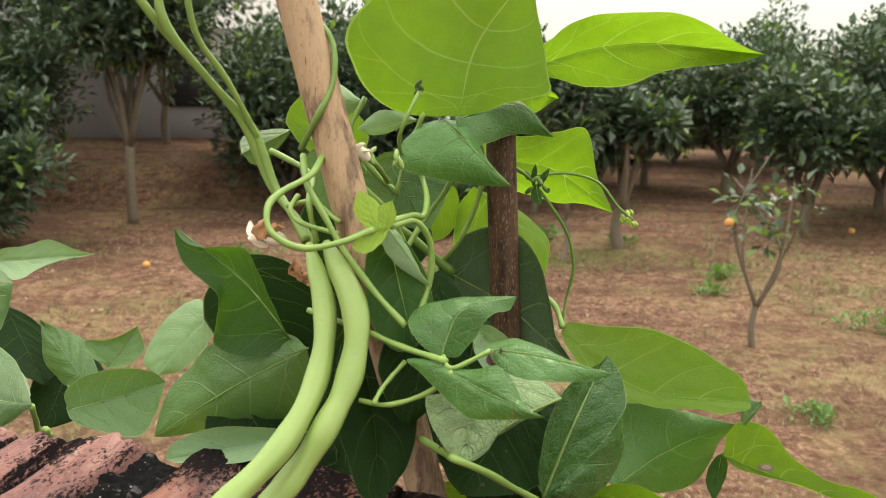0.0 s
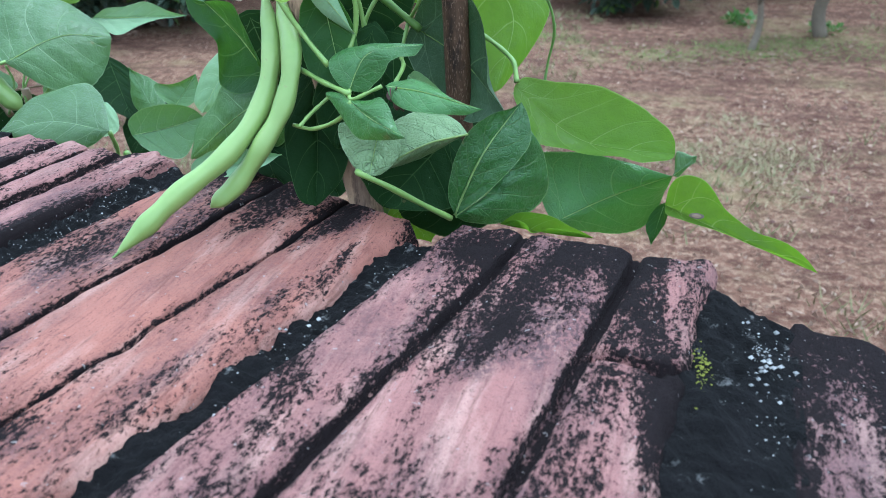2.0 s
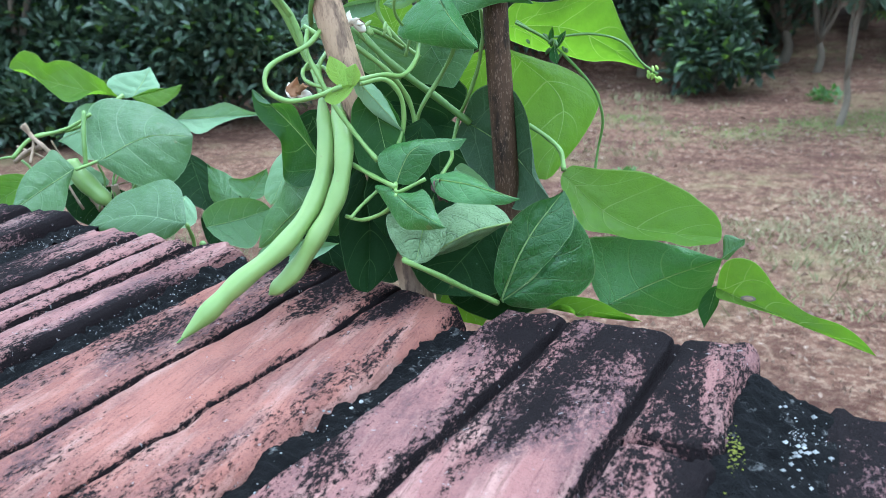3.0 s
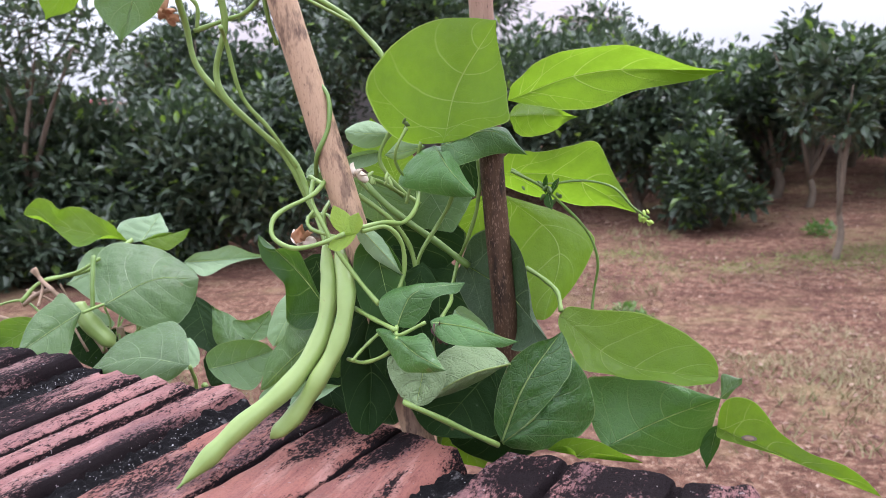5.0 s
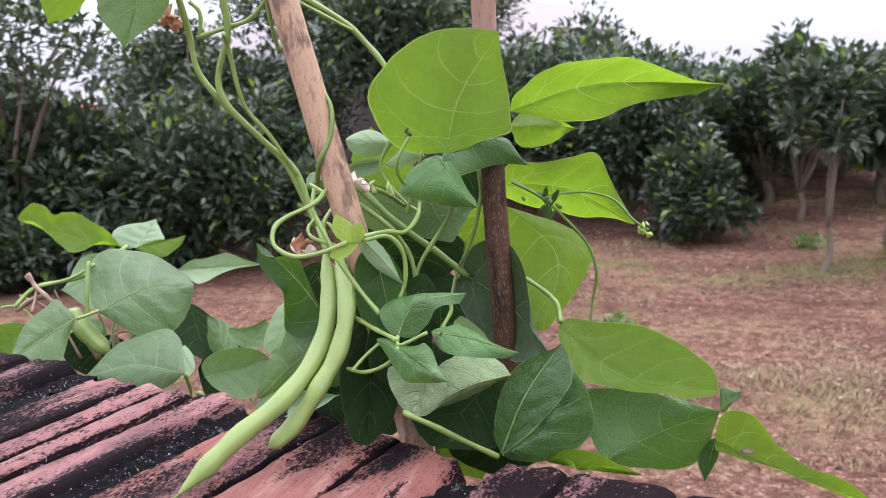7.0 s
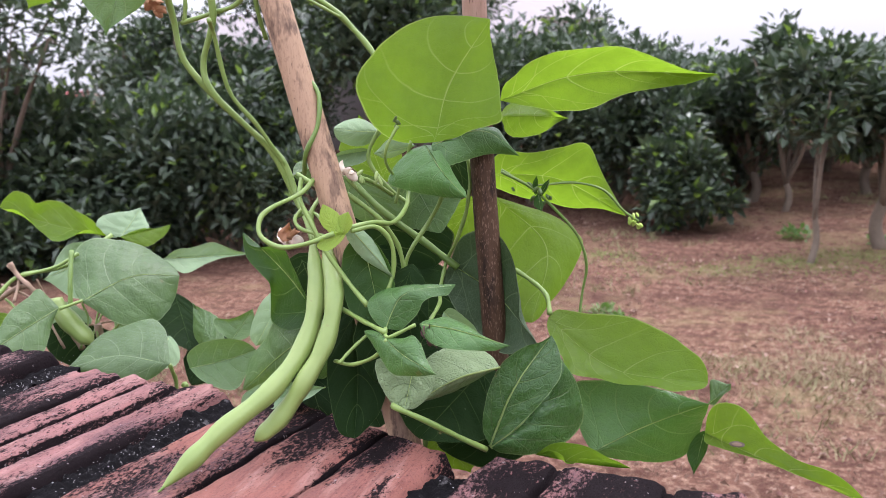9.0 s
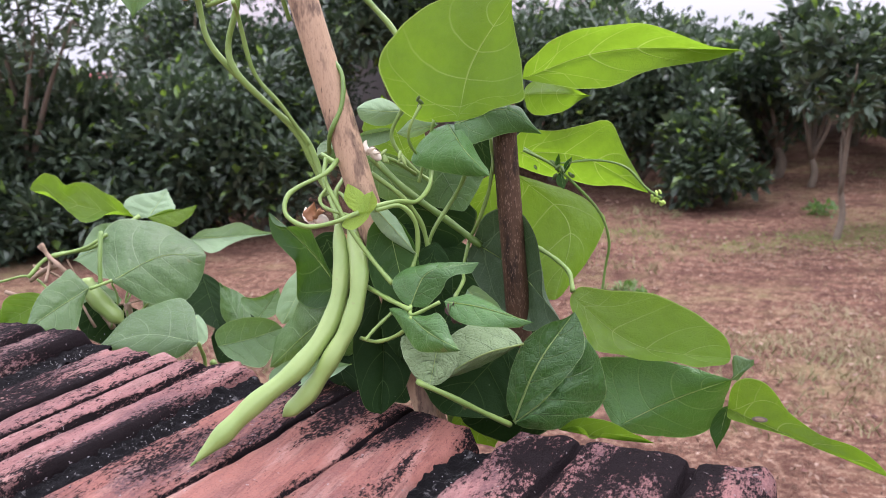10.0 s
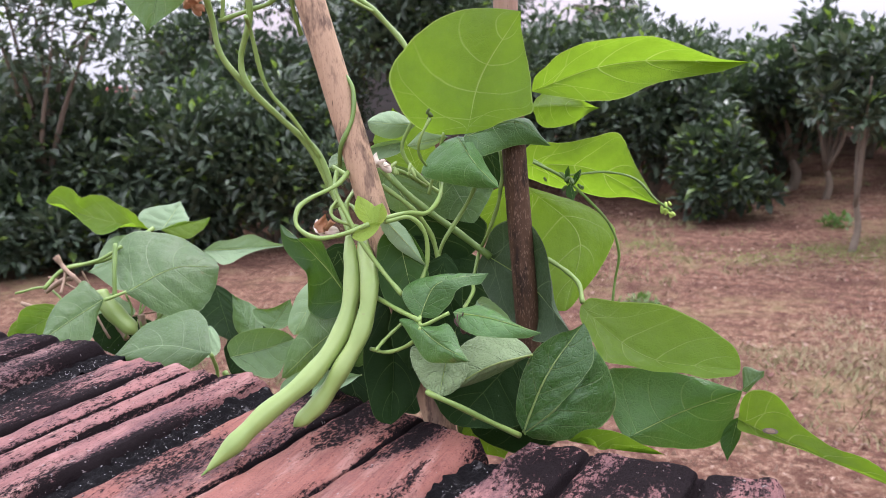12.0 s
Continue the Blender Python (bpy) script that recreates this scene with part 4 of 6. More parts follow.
# ---- bean plants ----
climb = thing("bean_plant", (0.0, 0.44, 0.0), "climbing bean plant twining up bamboo, hung with pods", "bean plant", group="bean plants at the wall")
left = thing("bean_plant", (-0.4, 0.58, 0.0), "low bushy bean plant behind the wall with drying stalks", "bean plant", group="bean plants at the wall")
blade(climb, "bright", (-0.005, 0.462, 1.191), (0.035, 0.473, 1.272), (-0.063, 0.478, 1.247), (0.044, 0.459, 1.204), ((-0.1, 0.21), (-0.15, 0.42), (-0.1, 0.62), (0.02, 0.79), (0.14, 0.86), (0.28, 0.86), (0.51, 0.77), (0.73, 0.62), (0.87, 0.44), (0.95, 0.21)), ((0.09, 0.12), (0.22, 0.25), (0.36, 0.42), (0.46, 0.37), (0.62, 0.25), (0.77, 0.13), (0.9, 0.04)), via=(0.005, 0.471, 1.231), quilt=.5)
blade(climb, "bright", (0.032, 0.501, 1.217), (0.180, 0.531, 1.229), (0.095, 0.499, 1.252), (0.074, 0.515, 1.206), ((0.03, 0.08), (0.09, 0.13), (0.15, 0.17), (0.27, 0.2), (0.42, 0.22), (0.57, 0.21), (0.67, 0.18), (0.82, 0.09), (0.93, 0.03)), ((0.06, 0.02), (0.14, 0.05), (0.23, 0.09), (0.29, 0.1), (0.4, 0.09), (0.53, 0.05), (0.66, 0.02), (0.81, -0), (0.93, -0)), via=(0.096, 0.514, 1.233), quilt=.7)
blade(climb, "bright", (0.026, 0.519, 1.205), (0.061, 0.602, 1.198), (0.024, 0.570, 1.215), (0.024, 0.563, 1.186), ((0.24, 0.18), (0.49, 0.29), (0.64, 0.22), (0.75, 0.12), (0.84, 0.02)), ((0.25, 0.22), (0.45, 0.28), (0.64, 0.26), (0.77, 0.19), (0.84, 0.06)), via=(0.040, 0.562, 1.203))
blade(climb, "fresh", (-0.006, 0.459, 1.189), (0.050, 0.484, 1.179), (0.025, 0.486, 1.203), (0.004, 0.452, 1.179), ((0.04, 0.12), (0.15, 0.22), (0.32, 0.3), (0.58, 0.38), (0.74, 0.38), (0.83, 0.27), (0.92, 0.11)), ((0.04, 0.1), (0.12, 0.22), (0.2, 0.22), (0.37, 0.13), (0.6, -0), (0.81, -0.04)), via=(0.025, 0.477, 1.198), cup=-.006)
blade(climb, "fresh", (-0.014, 0.467, 1.189), (0.025, 0.439, 1.156), (-0.041, 0.451, 1.165), (-0.002, 0.458, 1.190), ((-0.11, 0.19), (-0.1, 0.39), (-0.04, 0.55), (0.05, 0.68), (0.21, 0.61), (0.53, 0.4), (0.8, 0.19)), ((0.2, 0.15), (0.34, 0.12), (0.51, 0.04), (0.75, 0)), via=(0.007, 0.444, 1.172), cup=-.006)
blade(climb, "pale", (-0.029, 0.486, 1.187), (-0.065, 0.491, 1.181), (-0.051, 0.489, 1.192), (-0.049, 0.488, 1.179), ((0.26, 0.15), (0.58, 0.24), (0.81, 0.16)), ((0.23, 0.05), (0.58, 0.14), (0.85, 0.12)))
blade(climb, "pale", (-0.063, 0.506, 1.196), (-0.092, 0.481, 1.201), (-0.077, 0.498, 1.208), (-0.078, 0.487, 1.188), ((0.19, 0.19), (0.45, 0.28), (0.74, 0.2), (0.93, 0.08)), ((0.11, 0.12), (0.35, 0.27), (0.58, 0.31), (0.83, 0.24), (0.95, 0.13)), via=(-0.076, 0.489, 1.198), cup=-.004, quilt=1.3)
blade(climb, "pale", (-0.072, 0.501, 1.183), (-0.094, 0.477, 1.180), (-0.084, 0.484, 1.186), (-0.084, 0.487, 1.174), ((0.27, 0.14), (0.63, 0.17), (0.87, 0.14)), ((0.22, 0.18), (0.58, 0.23), (0.89, 0.2)), quilt=1.3)
leaf(climb, "mature", (-0.114, 0.523, 1.176), (-0.135, 0.487, 1.164), (-0.133, 0.501, 1.175), (-0.126, 0.503, 1.158))
leaf(climb, "bright", (-0.083, 0.547, 1.156), (-0.105, 0.553, 1.208), (-0.119, 0.544, 1.178), (-0.070, 0.556, 1.178))
blade(climb, "bright", (0.007, 0.559, 1.157), (0.105, 0.612, 1.116), (0.075, 0.580, 1.179), (0.024, 0.574, 1.136), ((-0.03, 0.1), (0.02, 0.17), (0.2, 0.23), (0.35, 0.32), (0.49, 0.4), (0.58, 0.37), (0.7, 0.25), (0.8, 0.16), (0.94, 0.05)), ((0.05, 0.09), (0.24, 0.11), (0.41, 0.09), (0.61, 0.08), (0.76, 0.04), (0.92, 0.01)), via=(0.056, 0.578, 1.151), quilt=1.2)
blade(climb, "bright", (0.003, 0.572, 1.138), (0.038, 0.554, 1.037), (0.001, 0.554, 1.073), (0.063, 0.644, 1.090), ((0.11, 0.14), (0.31, 0.22), (0.58, 0.22), (0.82, 0.16), (0.96, 0.07)), ((0.07, 0.18), (0.2, 0.55), (0.32, 0.74), (0.48, 0.85), (0.61, 0.76), (0.76, 0.55), (0.89, 0.3), (0.98, 0.11)), via=(0.040, 0.602, 1.090), quilt=.6)
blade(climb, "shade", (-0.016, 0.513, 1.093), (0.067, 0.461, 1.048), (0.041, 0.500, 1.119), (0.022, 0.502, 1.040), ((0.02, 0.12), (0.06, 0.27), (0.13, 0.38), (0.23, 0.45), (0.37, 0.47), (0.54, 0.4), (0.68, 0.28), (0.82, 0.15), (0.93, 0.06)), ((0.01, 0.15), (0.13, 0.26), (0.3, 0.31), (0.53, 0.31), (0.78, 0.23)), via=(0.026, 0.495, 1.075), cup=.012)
blade(climb, "bright", (0.062, 0.510, 1.055), (0.178, 0.494, 1.019), (0.134, 0.524, 1.042), (0.087, 0.475, 1.020), ((0.03, 0.1), (0.19, 0.14), (0.39, 0.21), (0.57, 0.2), (0.76, 0.18), (0.89, 0.12), (0.97, 0.06)), ((0.03, 0.08), (0.11, 0.18), (0.21, 0.26), (0.31, 0.33), (0.54, 0.26), (0.72, 0.2), (0.86, 0.17), (0.97, 0.1), (1, 0.05)), via=(0.113, 0.497, 1.024), cup=.006, quilt=1.2)
blade(climb, "mature", (0.178, 0.506, 0.999), (0.193, 0.516, 1.012), (0.177, 0.511, 1.019), (0.187, 0.510, 1.009), ((0.26, 0.36), (0.59, 0.69), (0.81, 0.42)), ((0.22, 0.01), (0.59, 0.14)))
blade(climb, "fresh", (0.098, 0.490, 0.960), (0.178, 0.519, 0.994), (0.081, 0.512, 1.002), (0.160, 0.530, 0.945), ((-0.02, 0.14), (0, 0.3), (0.08, 0.55), (0.24, 0.52), (0.47, 0.41), (0.69, 0.24), (0.86, 0.1)), ((0.1, 0.14), (0.29, 0.32), (0.51, 0.46), (0.68, 0.48), (0.84, 0.36), (0.94, 0.17)), via=(0.135, 0.516, 0.974), cup=-.004, quilt=.8)
leaf(climb, "deep", (0.174, 0.529, 0.966), (0.168, 0.516, 0.938), (0.163, 0.523, 0.954), (0.177, 0.526, 0.957))
blade(climb, "bright", (0.175, 0.527, 0.968), (0.283, 0.496, 0.941), (0.199, 0.534, 0.986), (0.177, 0.506, 0.966), ((-0.02, 0.09), (0, 0.16), (0.06, 0.21), (0.14, 0.22), (0.24, 0.18), (0.36, 0.11), (0.54, 0.08), (0.75, 0.07), (0.9, 0.04)), ((0.07, 0.18), (0.18, 0.15), (0.32, 0.09), (0.52, 0.04), (0.72, 0.03), (0.88, 0.02)), via=(0.226, 0.511, 0.956), quilt=.6)
blade(climb, "glossy", (0.047, 0.403, 0.997), (0.081, 0.439, 1.064), (0.050, 0.410, 1.047), (0.084, 0.424, 1.032), ((0.07, 0.11), (0.16, 0.18), (0.28, 0.23), (0.42, 0.27), (0.55, 0.28), (0.66, 0.26), (0.81, 0.17), (0.91, 0.06)), ((0.23, 0.1), (0.46, 0.17), (0.64, 0.2), (0.76, 0.2), (0.86, 0.15), (0.95, 0.07)), via=(0.062, 0.412, 1.035), quilt=1.6)
blade(climb, "glossy", (0.047, 0.405, 0.995), (0.081, 0.455, 1.047), (0.044, 0.424, 0.999), (0.092, 0.456, 0.985), ((0.16, 0.19), (0.37, 0.11), (0.6, -0.06), (0.85, -0.02)), ((0.03, 0.14), (0.16, 0.37), (0.37, 0.58), (0.56, 0.65), (0.72, 0.64), (0.83, 0.53), (0.92, 0.36), (0.96, 0.17)), via=(0.067, 0.428, 1.011), quilt=2.2, fold=.010, name="folded_half")
blade(climb, "bright", (0.072, 0.423, 0.985), (0.132, 0.450, 0.970), (0.102, 0.442, 0.984), (0.092, 0.424, 0.978), ((0.13, 0.08), (0.28, 0.12), (0.51, 0.12), (0.75, 0.05)), ((0.14, -0.03), (0.25, 0.02), (0.28, 0.12), (0.38, 0.09), (0.45, 0.01), (0.72, -0.01)))
blade(climb, "under", (0.054, 0.408, 1.050), (0.003, 0.370, 1.031), (0.016, 0.396, 1.060), (0.040, 0.406, 1.037), ((0.01, 0.1), (0.09, 0.2), (0.27, 0.31), (0.5, 0.35), (0.71, 0.28), (0.88, 0.14)), ((0.09, 0.11), (0.24, 0.18), (0.5, 0.16), (0.73, 0.11)), via=(0.032, 0.382, 1.049), cup=-.008, quilt=1.6)
blade(climb, "under", (0.007, 0.382, 1.065), (0.007, 0.358, 1.036), (-0.012, 0.362, 1.066), (0.023, 0.371, 1.052), ((0.1, 0.26), (0.2, 0.5), (0.3, 0.67), (0.55, 0.59), (0.77, 0.42), (0.94, 0.21)), ((0.15, 0.27), (0.44, 0.43), (0.74, 0.34), (0.92, 0.17)), cup=-.005, quilt=1.6)
# Two near-black leaves paint the shade below the curled leaf.
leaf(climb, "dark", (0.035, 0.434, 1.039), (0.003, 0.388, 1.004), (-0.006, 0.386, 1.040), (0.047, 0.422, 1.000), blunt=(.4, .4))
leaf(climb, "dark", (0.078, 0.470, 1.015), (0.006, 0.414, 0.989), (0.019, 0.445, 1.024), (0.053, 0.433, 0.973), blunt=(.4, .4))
blade(climb, "fresh", (-0.007, 0.368, 1.084), (0.029, 0.400, 1.106), (-0.023, 0.384, 1.103), (0.012, 0.381, 1.103), ((-0.04, 0.16), (-0.04, 0.33), (0, 0.47), (0.12, 0.54), (0.27, 0.53), (0.46, 0.44), (0.69, 0.3), (0.88, 0.15)), ((0.13, -0.03), (0.3, -0), (0.44, 0.07), (0.53, 0.15), (0.66, 0.14), (0.83, 0.04)), via=(0.002, 0.379, 1.104), cup=-.005, quilt=1.3)
blade(climb, "fresh", (0.014, 0.373, 1.087), (0.074, 0.364, 1.080), (0.030, 0.380, 1.092), (0.029, 0.360, 1.081), ((0.02, 0.07), (0.11, 0.15), (0.22, 0.19), (0.43, 0.16), (0.68, 0.08)), ((0.11, 0.11), (0.27, 0.18), (0.49, 0.18), (0.76, 0.09)), via=(0.038, 0.370, 1.086), cup=-.003, quilt=1.3)
blade(climb, "pale", (0.009, 0.429, 1.079), (0.037, 0.424, 1.053), (0.025, 0.429, 1.076), (0.019, 0.422, 1.054), ((0.06, 0.16), (0.36, 0.23), (0.69, 0.22)), ((0.18, 0.24), (0.65, 0.33), (0.9, 0.15)))
blade(climb, "fresh", (-0.009, 0.363, 1.083), (0.040, 0.331, 1.071), (0.005, 0.342, 1.065), (0.017, 0.347, 1.089), ((-0.16, 0.04), (-0.26, 0.1), (-0.09, 0.14), (0.16, 0.21), (0.44, 0.27), (0.63, 0.2), (0.82, 0.1)), ((0.19, 0.03), (0.35, 0.1), (0.49, 0.19), (0.63, 0.15), (0.74, 0.05), (0.85, -0.01)), via=(0.014, 0.343, 1.077), cup=-.004, quilt=1.3)
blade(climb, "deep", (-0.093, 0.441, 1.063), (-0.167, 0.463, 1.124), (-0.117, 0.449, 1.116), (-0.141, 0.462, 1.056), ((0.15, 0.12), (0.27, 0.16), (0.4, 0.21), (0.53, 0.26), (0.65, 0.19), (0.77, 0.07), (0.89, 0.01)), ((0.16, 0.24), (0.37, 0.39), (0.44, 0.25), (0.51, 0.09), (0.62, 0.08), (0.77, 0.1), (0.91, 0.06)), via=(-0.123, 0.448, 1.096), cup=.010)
blade(climb, "mature", (-0.083, 0.429, 1.065), (-0.191, 0.478, 0.987), (-0.155, 0.473, 1.049), (-0.099, 0.444, 1.016), ((0.08, 0.08), (0.23, 0.16), (0.38, 0.22), (0.56, 0.24), (0.72, 0.21), (0.87, 0.16), (0.96, 0.07)), ((0.14, 0.14), (0.32, 0.21), (0.53, 0.17), (0.73, 0.1), (0.89, 0.05)), via=(-0.136, 0.450, 1.030), cup=-.006)
leaf(climb, "dark", (-0.128, 0.470, 1.028), (-0.089, 0.428, 0.989), (-0.148, 0.445, 0.995), (-0.072, 0.444, 1.004), blunt=(.3, .3))
blade(climb, "pale", (-0.082, 0.421, 1.020), (-0.171, 0.445, 0.988), (-0.137, 0.440, 1.011), (-0.119, 0.424, 0.998), ((0.32, 0.07), (0.59, 0.11), (0.84, 0.1), (0.97, 0.06)), ((0.11, 0.09), (0.43, 0.12), (0.71, 0.07), (0.88, 0.04)), quilt=1.5)
blade(climb, "pale", (-0.165, 0.514, 1.057), (-0.207, 0.527, 1.009), (-0.207, 0.535, 1.043), (-0.177, 0.515, 1.026), ((0.05, 0.24), (0.32, 0.36), (0.64, 0.39), (0.99, 0.35), (1.17, 0.27)), ((0.16, 0.16), (0.47, 0.19), (0.75, 0.14)), via=(-0.185, 0.520, 1.037))
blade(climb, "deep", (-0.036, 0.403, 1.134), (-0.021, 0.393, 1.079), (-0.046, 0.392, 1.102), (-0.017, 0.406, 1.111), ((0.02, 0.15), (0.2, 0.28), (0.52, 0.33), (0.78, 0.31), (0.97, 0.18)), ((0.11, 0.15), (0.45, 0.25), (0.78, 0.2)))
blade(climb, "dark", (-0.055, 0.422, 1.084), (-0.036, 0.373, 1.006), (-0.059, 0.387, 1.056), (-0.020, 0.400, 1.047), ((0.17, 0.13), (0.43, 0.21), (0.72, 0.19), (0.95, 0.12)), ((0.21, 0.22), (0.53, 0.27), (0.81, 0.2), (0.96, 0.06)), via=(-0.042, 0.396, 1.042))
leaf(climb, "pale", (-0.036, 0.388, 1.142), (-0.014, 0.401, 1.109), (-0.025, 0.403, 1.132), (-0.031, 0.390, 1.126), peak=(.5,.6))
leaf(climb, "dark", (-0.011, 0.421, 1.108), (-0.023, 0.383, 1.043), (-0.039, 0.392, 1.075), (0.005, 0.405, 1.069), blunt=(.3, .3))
leaf(climb, "bright", (-0.037, 0.543, 1.143), (-0.059, 0.529, 1.116), (-0.062, 0.532, 1.137), (-0.036, 0.540, 1.124), blunt=(.3, .3))
leaf(climb, "bright", (-0.012, 0.572, 1.135), (-0.036, 0.558, 1.101), (-0.035, 0.562, 1.125), (-0.012, 0.568, 1.107), blunt=(.3, .3))
leaf(climb, "bright", (-0.011, 0.458, 0.973), (0.015, 0.456, 0.949), (-0.013, 0.450, 0.958), (0.018, 0.464, 0.964))
leaf(climb, "mature", (-0.158, 0.359, 1.327), (-0.178, 0.350, 1.269), (-0.189, 0.343, 1.303), (-0.148, 0.359, 1.298), cup=-.004)
leaf(climb, "bright", (-0.197, 0.353, 1.327), (-0.223, 0.334, 1.287), (-0.221, 0.333, 1.310), (-0.207, 0.348, 1.298))
# Near-black leaves added to stand in for shade behind pods and stakes.
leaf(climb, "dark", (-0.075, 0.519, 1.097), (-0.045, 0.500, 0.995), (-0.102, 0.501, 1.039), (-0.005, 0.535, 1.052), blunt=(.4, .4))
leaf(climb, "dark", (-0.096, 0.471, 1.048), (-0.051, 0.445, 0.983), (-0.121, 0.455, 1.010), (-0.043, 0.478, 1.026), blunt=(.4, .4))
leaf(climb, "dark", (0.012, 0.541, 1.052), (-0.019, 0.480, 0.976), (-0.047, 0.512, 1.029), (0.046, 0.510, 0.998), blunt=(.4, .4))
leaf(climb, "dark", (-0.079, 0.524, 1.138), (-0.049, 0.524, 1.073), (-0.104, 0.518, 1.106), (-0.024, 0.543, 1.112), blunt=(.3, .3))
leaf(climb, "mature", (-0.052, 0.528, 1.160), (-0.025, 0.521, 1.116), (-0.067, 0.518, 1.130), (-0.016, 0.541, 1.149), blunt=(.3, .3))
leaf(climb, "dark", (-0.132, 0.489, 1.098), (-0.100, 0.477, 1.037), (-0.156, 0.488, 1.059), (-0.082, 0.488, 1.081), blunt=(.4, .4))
leaf(climb, "sepal", (-0.037, 0.371, 1.143), (-0.046, 0.371, 1.161), (-0.047, 0.368, 1.150), (-0.036, 0.374, 1.153), blunt=(.3, .3))
leaf(climb, "sepal", (-0.034, 0.372, 1.143), (-0.031, 0.375, 1.156), (-0.039, 0.372, 1.151), (-0.029, 0.376, 1.148), blunt=(.2, .2))
leaf(climb, "sepal", (-0.034, 0.373, 1.142), (-0.048, 0.363, 1.136), (-0.043, 0.368, 1.142), (-0.041, 0.367, 1.133), blunt=(.4, .4))
leaf(climb, "deep", (0.043, 0.556, 1.142), (0.044, 0.556, 1.157), (0.041, 0.555, 1.150), (0.045, 0.556, 1.150))
leaf(climb, "deep", (0.047, 0.557, 1.141), (0.054, 0.558, 1.154), (0.048, 0.557, 1.148), (0.052, 0.558, 1.146))
leaf(climb, "deep", (0.045, 0.556, 1.141), (0.048, 0.553, 1.128), (0.042, 0.553, 1.134), (0.049, 0.555, 1.134))
leaf(climb, "mature", (-0.091, 0.500, 1.164), (-0.061, 0.492, 1.125), (-0.095, 0.494, 1.138), (-0.045, 0.497, 1.147), blunt=(.3, .3))
leaf(climb, "dark", (-0.016, 0.544, 1.171), (-0.046, 0.528, 1.137), (-0.041, 0.533, 1.164), (-0.008, 0.543, 1.144), blunt=(.3, .3))
blade(left, "bright", (-0.483, 0.667, 1.075), (-0.560, 0.598, 1.118), (-0.526, 0.651, 1.109), (-0.492, 0.592, 1.074), ((0.14, 0.03), (0.29, 0.11), (0.47, 0.2), (0.62, 0.16), (0.71, 0.07), (0.81, 0.15), (0.92, 0.14), (0.99, 0.06)), ((0.2, 0.14), (0.33, 0.36), (0.46, 0.48), (0.59, 0.34), (0.74, 0.19), (0.85, 0.13), (0.94, 0.11)), via=(-0.521, 0.630, 1.095), cup=.012)
blade(left, "pale", (-0.451, 0.652, 1.078), (-0.449, 0.687, 1.105), (-0.489, 0.658, 1.094), (-0.421, 0.661, 1.088), ((-0.03, 0.36), (0.13, 0.69), (0.26, 0.89), (0.56, 0.87), (0.78, 0.5), (0.89, 0.24)), ((0.08, 0.27), (0.33, 0.67), (0.65, 0.37)), quilt=1.2)
blade(left, "bright", (-0.439, 0.638, 1.081), (-0.404, 0.681, 1.088), (-0.424, 0.655, 1.088), (-0.409, 0.645, 1.071), ((0.2, 0.06), (0.42, 0.08), (0.63, 0.03), (0.81, -0.06)), ((0.16, 0.24), (0.41, 0.41), (0.63, 0.33), (0.83, 0.22)))
blade(left, "mature", (-0.418, 0.549, 1.033), (-0.366, 0.637, 1.041), (-0.454, 0.602, 1.086), (-0.367, 0.583, 1.007), ((0, 0.16), (0.07, 0.4), (0.19, 0.66), (0.31, 0.75), (0.49, 0.72), (0.67, 0.64), (0.83, 0.51), (0.97, 0.33), (1.02, 0.17)), ((0.09, 0.1), (0.2, 0.25), (0.33, 0.35), (0.51, 0.39), (0.71, 0.34), (0.89, 0.18)), via=(-0.393, 0.597, 1.049), cup=-.008, quilt=.9)
blade(left, "pale", (-0.404, 0.662, 1.053), (-0.349, 0.747, 1.043), (-0.376, 0.708, 1.061), (-0.384, 0.672, 1.034), ((0.13, 0.08), (0.32, 0.1), (0.52, 0.14), (0.65, 0.1), (0.82, 0.03)), ((0.09, 0.16), (0.21, 0.2), (0.42, 0.11), (0.64, 0.05), (0.85, 0.03)), via=(-0.377, 0.701, 1.048))
blade(left, "mature", (-0.433, 0.535, 1.030), (-0.448, 0.464, 1.007), (-0.451, 0.532, 1.051), (-0.423, 0.488, 0.996), ((-0.02, 0.18), (0, 0.37), (0.19, 0.34), (0.44, 0.32), (0.68, 0.22), (0.88, 0.08)), ((0.19, 0.12), (0.49, 0.34), (0.68, 0.37), (0.83, 0.25), (0.94, 0.13)), via=(-0.443, 0.500, 1.018), quilt=.9)
blade(left, "mature", (-0.283, 0.504, 0.994), (-0.377, 0.480, 0.991), (-0.342, 0.550, 1.024), (-0.308, 0.490, 0.983), ((0.09, 0.23), (0.22, 0.49), (0.36, 0.66), (0.47, 0.7), (0.64, 0.6), (0.84, 0.49), (0.93, 0.32), (0.97, 0.12)), ((0.11, 0.07), (0.28, 0.13), (0.58, 0.1), (0.84, 0.05)), via=(-0.339, 0.502, 0.998), cup=-.006, quilt=.9)
# This near-black leaf stands in for shade between the low leaves.
leaf(left, "dark", (-0.368, 0.629, 1.021), (-0.313, 0.578, 0.975), (-0.372, 0.592, 0.998), (-0.316, 0.609, 0.995), blunt=(.2, .2))
leaf(left, "mature", (-0.272, 0.560, 0.987), (-0.328, 0.608, 1.019), (-0.315, 0.582, 0.992), (-0.284, 0.586, 1.010))
